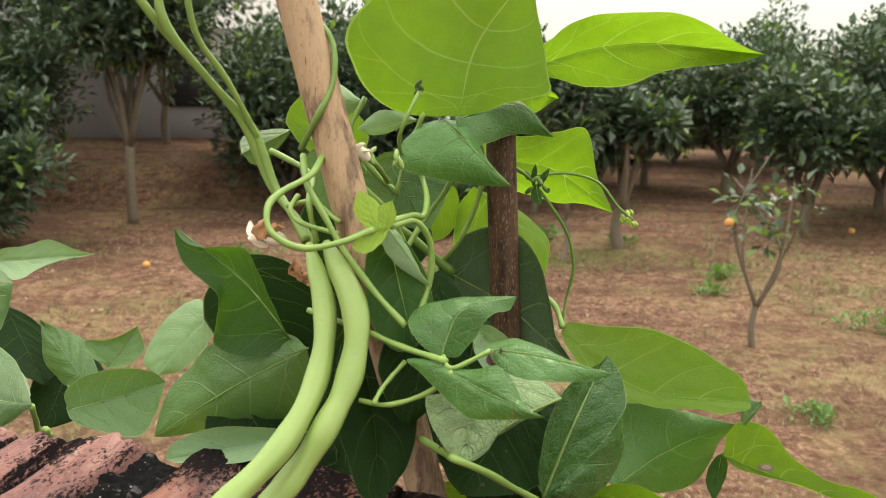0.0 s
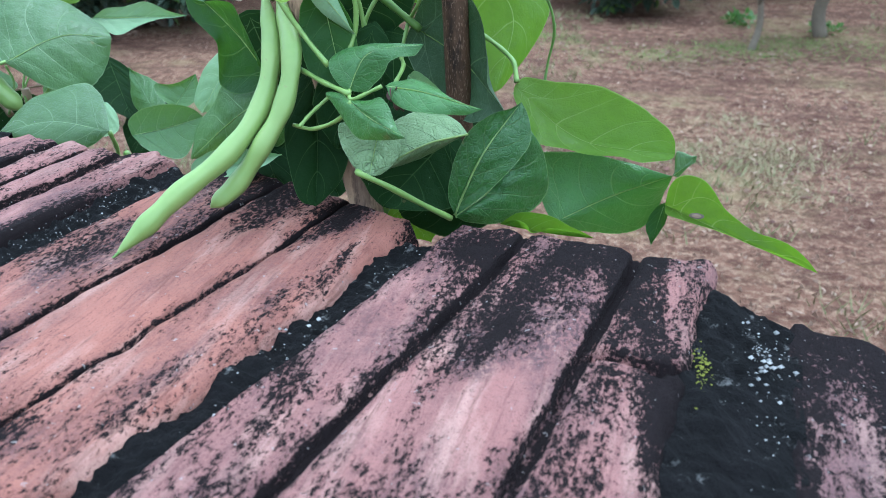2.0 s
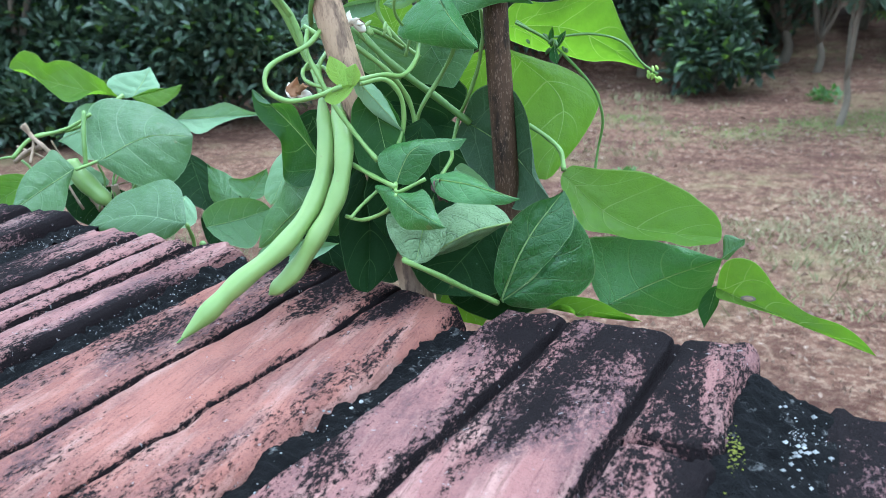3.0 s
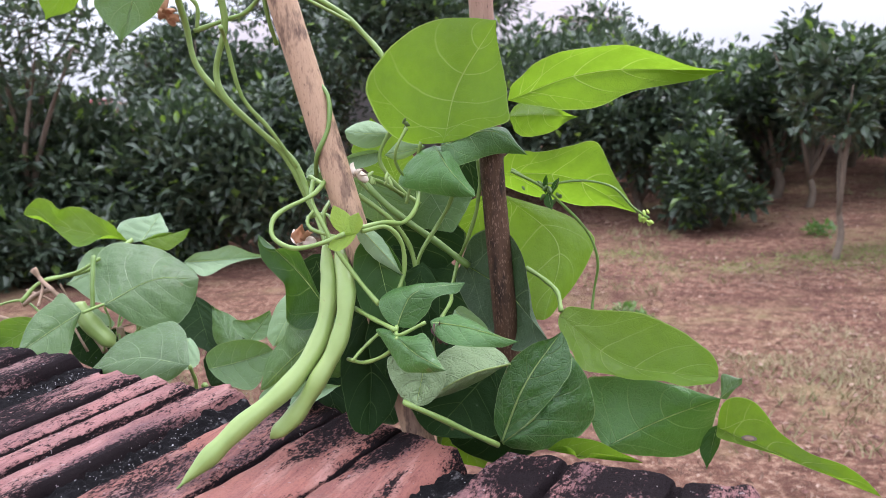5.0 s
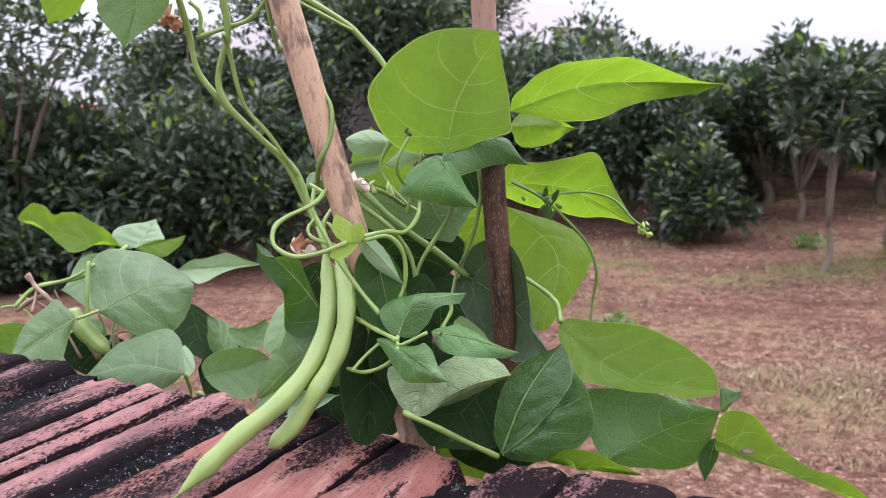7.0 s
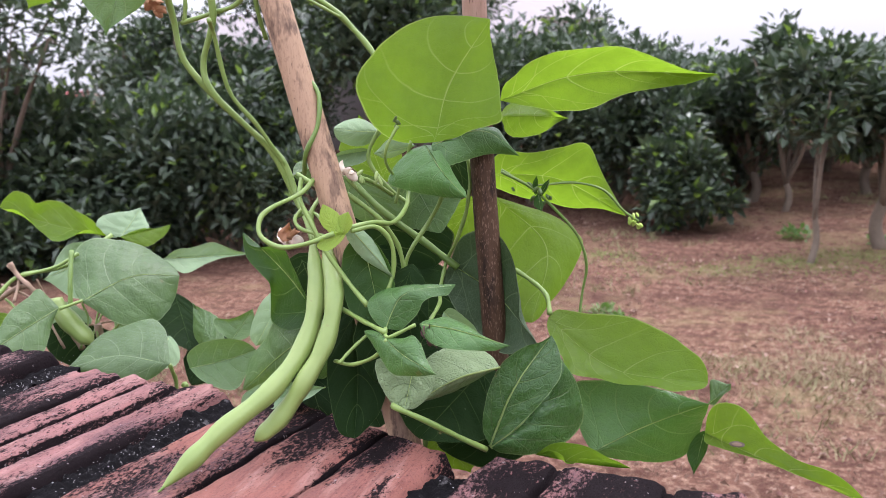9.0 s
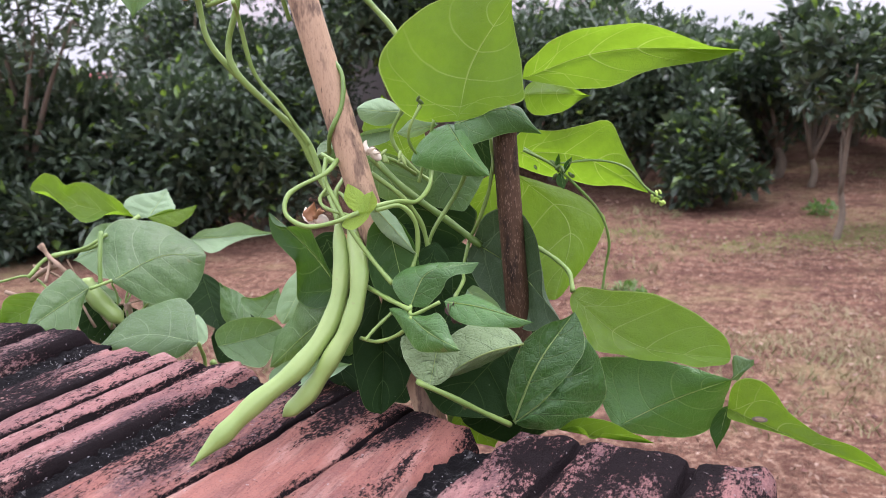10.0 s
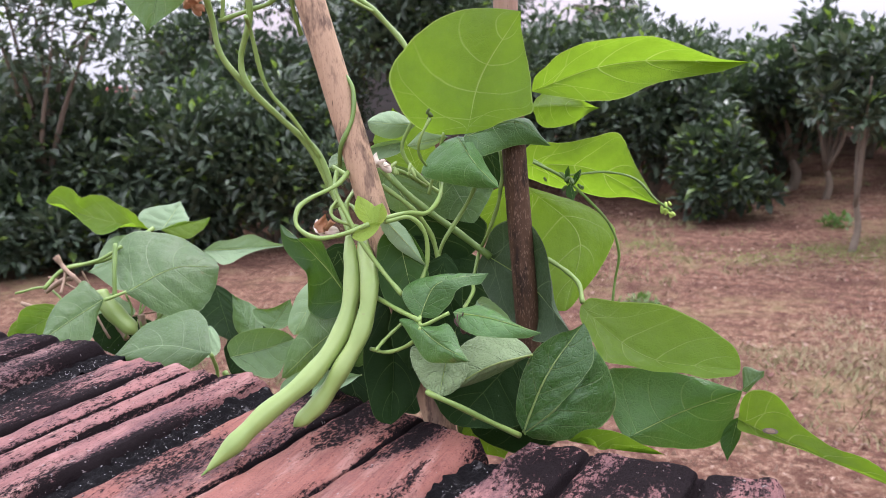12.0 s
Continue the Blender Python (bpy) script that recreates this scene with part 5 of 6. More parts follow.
blade(left, "mature", (-0.252, 0.491, 0.997), (-0.193, 0.506, 1.013), (-0.243, 0.501, 1.016), (-0.203, 0.490, 0.982), ((0.02, 0.17), (0.24, 0.28), (0.54, 0.27), (0.79, 0.19), (0.93, 0.1)), ((0.16, 0.2), (0.39, 0.38), (0.67, 0.47), (0.86, 0.28)), via=(-0.226, 0.502, 1.002), quilt=.9)
blade(left, "mature", (-0.256, 0.561, 1.000), (-0.241, 0.579, 1.027), (-0.275, 0.566, 1.019), (-0.236, 0.575, 1.010), ((0.04, 0.47), (0.23, 0.72), (0.42, 0.4), (0.66, 0.18)), ((0.24, 0.29), (0.65, 0.38), (0.85, 0.19)))
leaf(left, "dark", (-0.488, 0.595, 0.991), (-0.436, 0.595, 0.936), (-0.494, 0.579, 0.964), (-0.426, 0.617, 0.968), blunt=(.3, .3))
leaf(left, "pale", (-0.543, 0.604, 1.012), (-0.491, 0.609, 0.960), (-0.544, 0.591, 0.976), (-0.486, 0.627, 0.995), blunt=(.2, .2))
leaf(left, "mature", (-0.461, 0.665, 0.998), (-0.401, 0.658, 0.950), (-0.456, 0.642, 0.958), (-0.404, 0.680, 0.983), blunt=(.3, .3))
leaf(left, "dark", (-0.311, 0.624, 0.991), (-0.312, 0.568, 0.949), (-0.331, 0.590, 0.976), (-0.278, 0.599, 0.964), blunt=(.3, .3))
leaf(left, "bright", (-0.520, 0.536, 1.007), (-0.537, 0.501, 0.969), (-0.540, 0.510, 1.002), (-0.510, 0.534, 0.971))
leaf(left, "pale", (-0.462, 0.640, 1.064), (-0.529, 0.612, 1.036), (-0.513, 0.636, 1.073), (-0.464, 0.600, 1.025))
leaf(left, "pale", (-0.334, 0.569, 0.995), (-0.331, 0.535, 0.972), (-0.350, 0.553, 0.987), (-0.313, 0.552, 0.978))
leaf(left, "bright", (-0.495, 0.536, 1.014), (-0.536, 0.511, 0.990), (-0.531, 0.526, 1.016), (-0.492, 0.513, 0.986))
leaf(left, "mature", (-0.226, 0.514, 0.981), (-0.276, 0.536, 0.997), (-0.260, 0.514, 0.979), (-0.228, 0.520, 1.000))

stem(climb, "stem", .0030, (-0.161, 0.384, 1.315), (-0.164, 0.399, 1.283), (-0.162, 0.402, 1.257), (-0.152, 0.409, 1.237), (-0.133, 0.422, 1.211), (-0.117, 0.436, 1.185), (-0.104, 0.440, 1.152), (-0.088, 0.429, 1.137), (-0.077, 0.421, 1.124))
stem(climb, "stem", .0032, (-0.138, 0.401, 1.315), (-0.137, 0.406, 1.282), (-0.148, 0.406, 1.252), (-0.145, 0.408, 1.232), (-0.130, 0.424, 1.207), (-0.113, 0.438, 1.183), (-0.102, 0.438, 1.154), (-0.090, 0.428, 1.139), (-0.081, 0.419, 1.127))
stem(climb, "stem", .0022, (-0.129, 0.389, 1.278), (-0.135, 0.402, 1.269), (-0.133, 0.411, 1.232), (-0.121, 0.424, 1.207), (-0.110, 0.439, 1.177))
stem(climb, "stem", .0022, (-0.160, 0.402, 1.278), (-0.139, 0.410, 1.284), (-0.123, 0.414, 1.289), (-0.104, 0.413, 1.305))
stem(climb, "stem", .0022, (-0.106, 0.447, 1.171), (-0.082, 0.436, 1.160), (-0.078, 0.413, 1.148), (-0.074, 0.412, 1.128))
stem(climb, "stem", .0018, (-0.083, 0.411, 1.152), (-0.085, 0.403, 1.146), (-0.079, 0.399, 1.140), (-0.060, 0.398, 1.135))
stem(climb, "stem", .0020, (-0.161, 0.399, 1.302), (-0.156, 0.403, 1.294), (-0.158, 0.403, 1.279))
stem(climb, "stem", .0030, (-0.117, 0.463, 1.310), (-0.089, 0.481, 1.289), (-0.075, 0.489, 1.273), (-0.061, 0.491, 1.255), (-0.048, 0.486, 1.233))
stem(climb, "stem", .0016, (-0.113, 0.460, 1.303), (-0.095, 0.471, 1.291), (-0.081, 0.482, 1.281))
stem(climb, "shade_stem", .0022, (-0.108, 0.410, 1.307), (-0.108, 0.415, 1.283), (-0.107, 0.421, 1.265))
stem(climb, "shade_stem", .0022, (-0.073, 0.414, 1.238), (-0.065, 0.411, 1.227), (-0.064, 0.405, 1.208), (-0.072, 0.401, 1.190), (-0.082, 0.415, 1.175))
stem(climb, "stem", .0022, (-0.069, 0.405, 1.173), (-0.072, 0.390, 1.165), (-0.082, 0.372, 1.159), (-0.086, 0.362, 1.153), (-0.083, 0.356, 1.143), (-0.070, 0.357, 1.136), (-0.053, 0.363, 1.138), (-0.039, 0.370, 1.143))
stem(climb, "stem", .0022, (-0.079, 0.405, 1.173), (-0.075, 0.394, 1.161), (-0.066, 0.390, 1.146), (-0.055, 0.387, 1.128), (-0.039, 0.385, 1.108), (-0.025, 0.382, 1.094))
stem(climb, "stem", .0018, (-0.088, 0.407, 1.147), (-0.076, 0.414, 1.148), (-0.060, 0.399, 1.141))
stem(climb, "stem", .0022, (-0.033, 0.379, 1.145), (-0.024, 0.395, 1.146), (-0.020, 0.418, 1.142), (-0.020, 0.442, 1.149), (-0.026, 0.463, 1.162))
stem(climb, "stem", .0022, (-0.032, 0.379, 1.143), (-0.022, 0.395, 1.143), (-0.015, 0.402, 1.131), (-0.015, 0.403, 1.112), (-0.019, 0.398, 1.097))
stem(climb, "stem", .0025, (-0.059, 0.431, 1.159), (-0.042, 0.442, 1.141), (-0.033, 0.453, 1.120), (-0.029, 0.455, 1.099))
stem(climb, "shade_stem", .0038, (-0.085, 0.480, 1.167), (-0.057, 0.485, 1.138), (-0.031, 0.497, 1.114), (-0.007, 0.506, 1.092))
stem(climb, "stem", .0022, (-0.009, 0.488, 1.177), (-0.008, 0.486, 1.159), (-0.012, 0.488, 1.146), (-0.023, 0.492, 1.130), (-0.037, 0.482, 1.106), (-0.044, 0.484, 1.083))
stem(climb, "stem", .0020, (0.007, 0.499, 1.176), (0.010, 0.493, 1.160), (0.009, 0.491, 1.149), (0.005, 0.493, 1.134), (-0.005, 0.496, 1.112), (-0.017, 0.509, 1.096))
stem(climb, "stem", .0022, (-0.061, 0.495, 1.199), (-0.069, 0.490, 1.178), (-0.056, 0.493, 1.156), (-0.041, 0.498, 1.142))
stem(climb, "stem", .0018, (-0.024, 0.467, 1.192), (-0.033, 0.472, 1.171), (-0.039, 0.467, 1.147))
stem(climb, "stem", .0015, (-0.033, 0.471, 1.159), (-0.036, 0.450, 1.176), (-0.032, 0.441, 1.189), (-0.025, 0.446, 1.204))
stem(climb, "stem", .0022, (-0.055, 0.429, 1.173), (-0.049, 0.453, 1.164), (-0.045, 0.476, 1.152))
stem(climb, "stem", .0026, (0.031, 0.532, 1.086), (0.046, 0.530, 1.077), (0.058, 0.522, 1.069), (0.063, 0.512, 1.057))
stem(climb, "shade_stem", .0016, (0.019, 0.543, 1.161), (0.039, 0.553, 1.148), (0.055, 0.569, 1.128), (0.070, 0.584, 1.104), (0.076, 0.590, 1.079), (0.072, 0.592, 1.055), (0.070, 0.588, 1.035))
stem(climb, "shade_stem", .0014, (0.018, 0.548, 1.162), (0.038, 0.558, 1.149), (0.067, 0.580, 1.148), (0.090, 0.589, 1.141), (0.105, 0.594, 1.124), (0.117, 0.599, 1.114))
stem(climb, "stem", .0026, (-0.018, 0.396, 1.030), (-0.004, 0.375, 1.032), (0.001, 0.357, 1.038), (0.016, 0.365, 1.028), (0.030, 0.384, 1.011), (0.044, 0.404, 0.994))
stem(climb, "stem", .0018, (-0.046, 0.372, 1.059), (-0.031, 0.368, 1.059), (-0.012, 0.363, 1.068), (-0.001, 0.355, 1.081))
stem(climb, "stem", .0022, (-0.079, 0.414, 1.091), (-0.046, 0.388, 1.089), (-0.027, 0.378, 1.085), (-0.004, 0.361, 1.084))
stem(climb, "stem", .0016, (-0.038, 0.363, 1.061), (-0.034, 0.372, 1.067), (-0.025, 0.382, 1.076))
stem(climb, "stem", .0016, (-0.006, 0.366, 1.085), (-0.001, 0.358, 1.082), (0.016, 0.361, 1.090))
stem(climb, "stem", .0020, (-0.017, 0.509, 1.096), (-0.016, 0.489, 1.078), (0.001, 0.443, 1.081), (0.007, 0.406, 1.078))
stem(climb, "stem", .0030, (-0.034, 0.469, 1.096), (-0.033, 0.469, 1.052), (-0.030, 0.445, 1.016), (-0.025, 0.423, 0.986))
stem(left, "stem", .0032, (-0.522, 0.543, 1.034), (-0.509, 0.563, 1.052), (-0.471, 0.589, 1.059), (-0.445, 0.633, 1.084))
stem(left, "stem", .0026, (-0.509, 0.563, 1.052), (-0.472, 0.574, 1.060), (-0.449, 0.586, 1.073))
stem(left, "shade_stem", .0032, (-0.440, 0.568, 1.080), (-0.433, 0.554, 1.054), (-0.431, 0.548, 1.029))
stem(left, "stem", .0024, (-0.431, 0.533, 1.029), (-0.417, 0.550, 1.034))
stem(left, "stem", .0026, (-0.291, 0.511, 0.956), (-0.287, 0.515, 0.971), (-0.284, 0.505, 0.993))
stem(left, "dry", .0042, (-0.482, 0.579, 1.012), (-0.463, 0.576, 0.992), (-0.446, 0.572, 0.975))
stem(left, "dry", .0022, (-0.517, 0.558, 1.065), (-0.509, 0.562, 1.049), (-0.503, 0.547, 1.029))
stem(left, "stem", .0020, (-0.398, 0.575, 0.977), (-0.396, 0.599, 1.000), (-0.392, 0.620, 1.013))
stem(left, "stem", .0020, (-0.425, 0.565, 0.979), (-0.417, 0.593, 0.995), (-0.414, 0.615, 1.014))
stem(left, "dry", .0034, (-0.515, 0.560, 1.067), (-0.510, 0.562, 1.054), (-0.496, 0.560, 1.045), (-0.491, 0.563, 1.037))
stem(left, "dry", .0040, (-0.535, 0.557, 1.027), (-0.519, 0.562, 1.037), (-0.503, 0.566, 1.042))
stem(left, "dry", .0030, (-0.565, 0.549, 1.015), (-0.543, 0.557, 1.006), (-0.506, 0.551, 1.003), (-0.475, 0.549, 0.990))
stem(left, "stem", .0016, (-0.444, 0.577, 1.023), (-0.438, 0.576, 1.005), (-0.434, 0.557, 0.981))
stem(left, "stem", .0016, (-0.438, 0.594, 1.015), (-0.432, 0.580, 0.998), (-0.419, 0.569, 0.972))
stem(left, "dry", .0014, (-0.497, 0.574, 1.047), (-0.489, 0.575, 1.022), (-0.482, 0.557, 0.990))
stem(left, "dry", .0014, (-0.472, 0.572, 1.005), (-0.449, 0.578, 0.998), (-0.418, 0.594, 1.001))
stem(left, "stem", .0016, (-0.445, 0.616, 1.016), (-0.440, 0.584, 0.990), (-0.435, 0.567, 0.971))
stem(left, "dry", .0018, (-0.534, 0.563, 1.042), (-0.496, 0.568, 1.023), (-0.452, 0.554, 0.981))
stem(left, "stem", .0018, (-0.577, 0.554, 1.024), (-0.541, 0.566, 1.028), (-0.498, 0.558, 1.001))

pod(climb, .0058, (-0.078, 0.412, 1.127), (-0.066, 0.391, 1.098), (-0.066, 0.371, 1.070), (-0.077, 0.345, 1.047), (-0.097, 0.320, 1.029), (-0.111, 0.303, 1.014), (-0.124, 0.288, 1.000))
pod(climb, .0066, (-0.070, 0.416, 1.127), (-0.050, 0.385, 1.100), (-0.050, 0.370, 1.073), (-0.060, 0.357, 1.050), (-0.075, 0.349, 1.027), (-0.090, 0.339, 1.013), taper=0.10)
pod(left, .0088, (-0.462, 0.555, 1.031), (-0.441, 0.554, 1.010), (-0.416, 0.556, 0.987))
stem(climb, "shade_stem", 0.0045, (0.03, 0.47, 0.0), (0.02, 0.46, 0.4), (-0.01, 0.47, 0.75), (-0.02, 0.46, 0.95), (-0.03, 0.47, 1.09))
stem(left, "dry", 0.005, (-0.42, 0.60, 0.0), (-0.41, 0.61, 0.4), (-0.43, 0.60, 0.8), (-0.43, 0.58, 1.0))
stem(left, "stem", 0.004, (-0.30, 0.56, 0.0), (-0.31, 0.58, 0.5), (-0.30, 0.56, 0.9), (-0.290, 0.53, 0.965))


def petal(size, wide, curl, crumple, seed):
    """A thin cupped petal that grows along x, crumpled by age."""
    bm = bmesh.new()
    rows = []
    for i in range(9):
        u = i / 8
        half = wide * size * max(math.sin(math.pi * (0.10 + 0.86 * u)), 0.0) ** 0.7
        row = []
        for j in range(-4, 5):
            v = j / 4
            q = Vector((u * size, v * half, curl * size * (u * u * 0.6 - 0.5 * v * v)))
            q += Vector((noise.noise(q * 260 + Vector((seed, 0, 0))), noise.noise(q * 240 + Vector((0, seed, 0))), noise.noise(q * 250 + Vector((0, 0, seed))))) * size * crumple
            row.append(bm.verts.new(q))
        rows.append(row)
    for a, b in zip(rows, rows[1:]):
        for k in range(8):
            bm.faces.new((a[k], a[k + 1], b[k + 1], b[k]))
    return bm


def flower(parent, at, size, pale, heart, turn, label, wing=1.0):
    """A faded bean flower: a short calyx, two pale wings, a crumpled standard and keel."""
    at = Vector(at)
    spin = Euler([radians(a) for a in turn]).to_matrix()
    bm = blob((0.50 * size, 0.26 * size, 0.28 * size), 10, 8)
    for v in bm.verts:
        v.co = at + spin @ (v.co + Vector((0.35 * size, 0, 0)))
    body = part("flower", bm, pale if pale is CREAM else heart, parent, label)
    aged = 0.34 if pale in (WILT, SHRIVEL) else 0.12
    for k, (start, length, wide, curl, way, mat) in enumerate((
            ((0.0, -0.1, 0.0), 1.15, 0.42, 0.5, (0, -15, 172), pale), ((0.0, 0.1, -0.15), 1.05, 0.38, 0.6, (40, 10, 195), pale),
            ((0.2, -0.35, 0.0), 0.78, 0.50, 0.9, (0, -70, 160), heart), ((0.45, -0.35, 0.1), 0.60, 0.50, 0.8, (20, -110, 185), heart), ((-0.1, 0.0, -0.05), 0.7, 0.30, 0.7, (70, 5, 180), pale))):
        bm = petal(length * size * (wing if mat is pale else 1.0), wide, curl, aged if mat is pale else 0.22, k * 3.1 + at.x * 50)
        lean = Euler([radians(a) for a in way]).to_matrix()
        for v in bm.verts:
            v.co = at + spin @ (lean @ v.co + Vector(start) * size)
        part("petal", bm, mat, body)


flower(climb, (-0.104, 0.427, 1.127), 0.0145, CREAM, WILT, (0, 5, -15), "faded cream and brown bean flower", wing=0.7)
flower(climb, (-0.056, 0.427, 1.175), 0.0115, CREAM, CREAM, (0, 40, 0), "small cream bean flower", wing=0.6)
flower(climb, (-0.166, 0.384, 1.288), 0.010, WILT, WILT, (0, 60, 10), "wilted brown bean flower")
flower(climb, (-0.090, 0.452, 1.100), 0.009, WILT, WILT, (20, 50, 10), "dry brown flower remains behind the pods")
flower(climb, (0.020, 0.372, 1.079), 0.007, SHRIVEL, SHRIVEL, (0, 80, 0), "shrivelled purple-brown flower")


def blemish(at, toward, wide, high):
    """A dry brown spot with a pale rim on a leaf."""
    at, face = Vector(at), Vector(toward).normalized()
    side = face.cross(Vector((0, 0, 1))).normalized()
    up = side.cross(face)
    verts = [at + face * 0.0012] + [at + face * 0.0008 + side * (wide * math.cos(a / 14 * 6.2832)) + up * (high * math.sin(a / 14 * 6.2832)) for a in range(14)]
    part_mesh("blemish", mesh_of("blemish", verts, [(0, k + 1, (k + 1) % 14 + 1) for k in range(14)], BARK), climb, "dry brown leaf spot")
    inner = [verts[0].lerp(v, 0.62) + face * 0.0004 for v in verts]
    part_mesh("blemish", mesh_of("blemish", inner, [(0, k + 1, (k + 1) % 14 + 1) for k in range(14)], LITTER), climb, "papery dry centre of a leaf spot")


blemish((0.198, 0.512, 0.968), (0.0, -0.95, 0.3), 0.0055, 0.0022)


def buds(parent, at, spread_m, count, size, material, seed):
    rnd = random.Random(seed)
    for _ in range(count):
        bm = blob((size * rnd.uniform(0.45, 0.7), size * 0.55, size * rnd.uniform(0.9, 1.8)), 8, 6)
        spin = Euler((rnd.uniform(-0.9, 0.9), rnd.uniform(-0.9, 0.9), 0)).to_matrix()
        off = Vector(at) + Vector((rnd.gauss(0, spread_m), rnd.gauss(0, spread_m * 0.5), rnd.gauss(0, spread_m)))
        for v in bm.verts:
            v.co = off + spin @ v.co
        part("bud", bm, material, parent)


buds(climb, (-0.049, 0.430, 1.169), 0.0035, 6, 0.0024, BUD, 1)
buds(climb, (0.043, 0.556, 1.147), 0.005, 6, 0.0024, DARK_BUD, 2)
buds(climb, (0.053, 0.560, 1.142), 0.004, 5, 0.0024, DARK_BUD, 3)
buds(climb, (0.113, 0.598, 1.114), 0.0034, 10, 0.0022, SEPAL, 4)
buds(climb, (-0.025, 0.446, 1.206), 0.0024, 6, 0.0020, DARK_BUD, 5)
buds(climb, (-0.036, 0.430, 1.171), 0.002, 3, 0.0022, BUD, 6)


# ---- orchard ----
def leaf_cloud(centres, per, leaf_len, rnd, up=0.25):
    """Small folded leaves in clumps round twig ends."""
    verts, faces = [], []
    for c, spread_m in centres:
        for _ in range(per):
            d = Vector((rnd.gauss(0, 1), rnd.gauss(0, 1), rnd.gauss(0, 0.85)))
            if d.length < 0.05:
                continue
            if d.length > 1.9:
                d *= 1.9 / d.length
            p = c + d * spread_m * 0.55
            way = (d.normalized() + Vector((rnd.uniform(-1, 1), rnd.uniform(-1, 1), rnd.uniform(-0.6, 0.8) + up))).normalized()
            side = way.cross(Vector((rnd.uniform(-0.5, 0.5), rnd.uniform(-0.5, 0.5), 1))).normalized()
            n = side.cross(way)
            ln = leaf_len * rnd.uniform(0.6, 1.15)
            wd = ln * rnd.uniform(0.20, 0.30)
            k = len(verts)
            verts += [p, p + way * ln * 0.5 + side * wd + n * wd * 0.3, p + way * ln - n * ln * 0.12, p + way * ln * 0.5 - side * wd + n * wd * 0.3]
            faces += [(k, k + 1, k + 2), (k, k + 2, k + 3)]
    return verts, faces


def tree(base, height, radius, clear, seed, clumps=60, per=150, leaf_len=0.105, stems=3, label="dark green bushy citrus tree in red soil", young=0.06, trunk=0.045, lean=(0, 0), name="citrus_tree", shape=1.0):
    """An orchard tree: several limbs from a short trunk, a ragged crown of leaf clumps."""
    rnd = random.Random(seed)
    b = Vector((base[0], base[1], rise(*base) - 0.02))
    root = thing(name, tuple(b), label, "tree", group="trees of the orchard")
    verts, faces = [], []

    def limb(points, r0, r1):
        v, f = tube(points, lambda s: r0 + (r1 - r0) * s, 7, steps=4)
        k = len(verts)
        verts.extend(v)
        faces.extend(tuple(i + k for i in q) for q in f)

    fork = b + Vector((lean[0] * 0.4, lean[1] * 0.4, clear * 0.55))
    limb([b, b.lerp(fork, 0.5) + Vector((rnd.gauss(0, 0.02), rnd.gauss(0, 0.02), 0)), fork], trunk * 1.1, trunk * 0.8)
    tops = []
    half = (height - clear) / 2 - 0.06
    mid = b + Vector((lean[0], lean[1], (clear + height) / 2 - 0.04))
    for s in range(stems + 3):
        a = 2 * math.pi * s / (stems + 3) + rnd.uniform(-0.5, 0.5)
        reach = radius * rnd.uniform(0.3, 0.8)
        end = mid + Vector((math.cos(a) * reach, math.sin(a) * reach, (height - clear) * rnd.uniform(-0.15, 0.38)))
        knee = fork.lerp(end, 0.5) + Vector((rnd.gauss(0, 0.06), rnd.gauss(0, 0.06), rnd.gauss(0, 0.05)))
        limb([fork - Vector((0, 0, 0.03)), knee, end], trunk * 0.66, trunk * 0.14)
        tops.append((knee, end))
    centres = []
    for _ in range(clumps):
        while True:
            d = Vector((rnd.uniform(-1, 1), rnd.uniform(-1, 1), rnd.uniform(-1, 1)))
            if 0.35 < d.length < 1.0:
                break
        rough = 0.75 + 0.45 * noise.noise(d * 1.7 + Vector((seed, 0, 0)))
        c = mid + Vector((d.x * radius * rough, d.y * radius * rough, d.z * half * min(rough, 1.0) * shape))
        centres.append((c, min(radius * rnd.uniform(0.20, 0.36), 0.30)))
        if rnd.random() < 0.5:
            knee, end = rnd.choice(tops)
            limb([knee.lerp(end, rnd.random()), (knee.lerp(end, 0.8) + c) / 2, c], trunk * 0.14, trunk * 0.05)
    part_mesh("trunk", mesh_of("trunk", verts, faces, BARK), root)
    v, f = leaf_cloud(centres, per, leaf_len, rnd)
    slots = []
    for i in range(0, len(f), 2):
        slots += [1 if rnd.random() < young else 0] * 2
    part_mesh("crown", mesh_of("crown", v, f, FOLIAGE, smooth=False, mats=[FOLIAGE, FOLIAGE_YOUNG], slots=slots), root)
    return root


tree((0.52, 5.56), 1.56, 0.40, 0.58, 1, clumps=24, per=70, stems=1, trunk=0.022, lean=(0.05, 0.1), label="slender citrus tree with pale bare trunk")
tree((0.42, 7.5), 1.74, 0.5, 0.5, 43, clumps=30, per=90, stems=2, trunk=0.03, label="citrus tree with tall thin shoots")
tree((0.98, 6.1), 1.26, 0.46, 0.62, 40, clumps=36)
tree((0.15, 8.0), 1.36, 0.72, 0.55, 2, clumps=48)
tree((-0.33, 6.75), 0.92, 0.42, 0.05, 3, clumps=36, young=0.12, label="low bushy citrus tree with pale young shoots")
tree((-0.95, 7.4), 1.50, 0.75, 0.25, 4)
tree((-1.75, 7.6), 1.72, 0.95, 0.30, 5)
tree((-2.75, 6.5), 2.20, 0.80, 1.15, 6, trunk=0.04, label="citrus tree with a bare straight trunk and high crown")
tree((-3.45, 5.35), 1.45, 0.62, 0.08, 7, clumps=64)
tree((-4.05, 5.2), 1.32, 0.80, 0.06, 8, clumps=80)
tree((-4.9, 4.9), 1.50, 0.80, 0.06, 9, clumps=75)
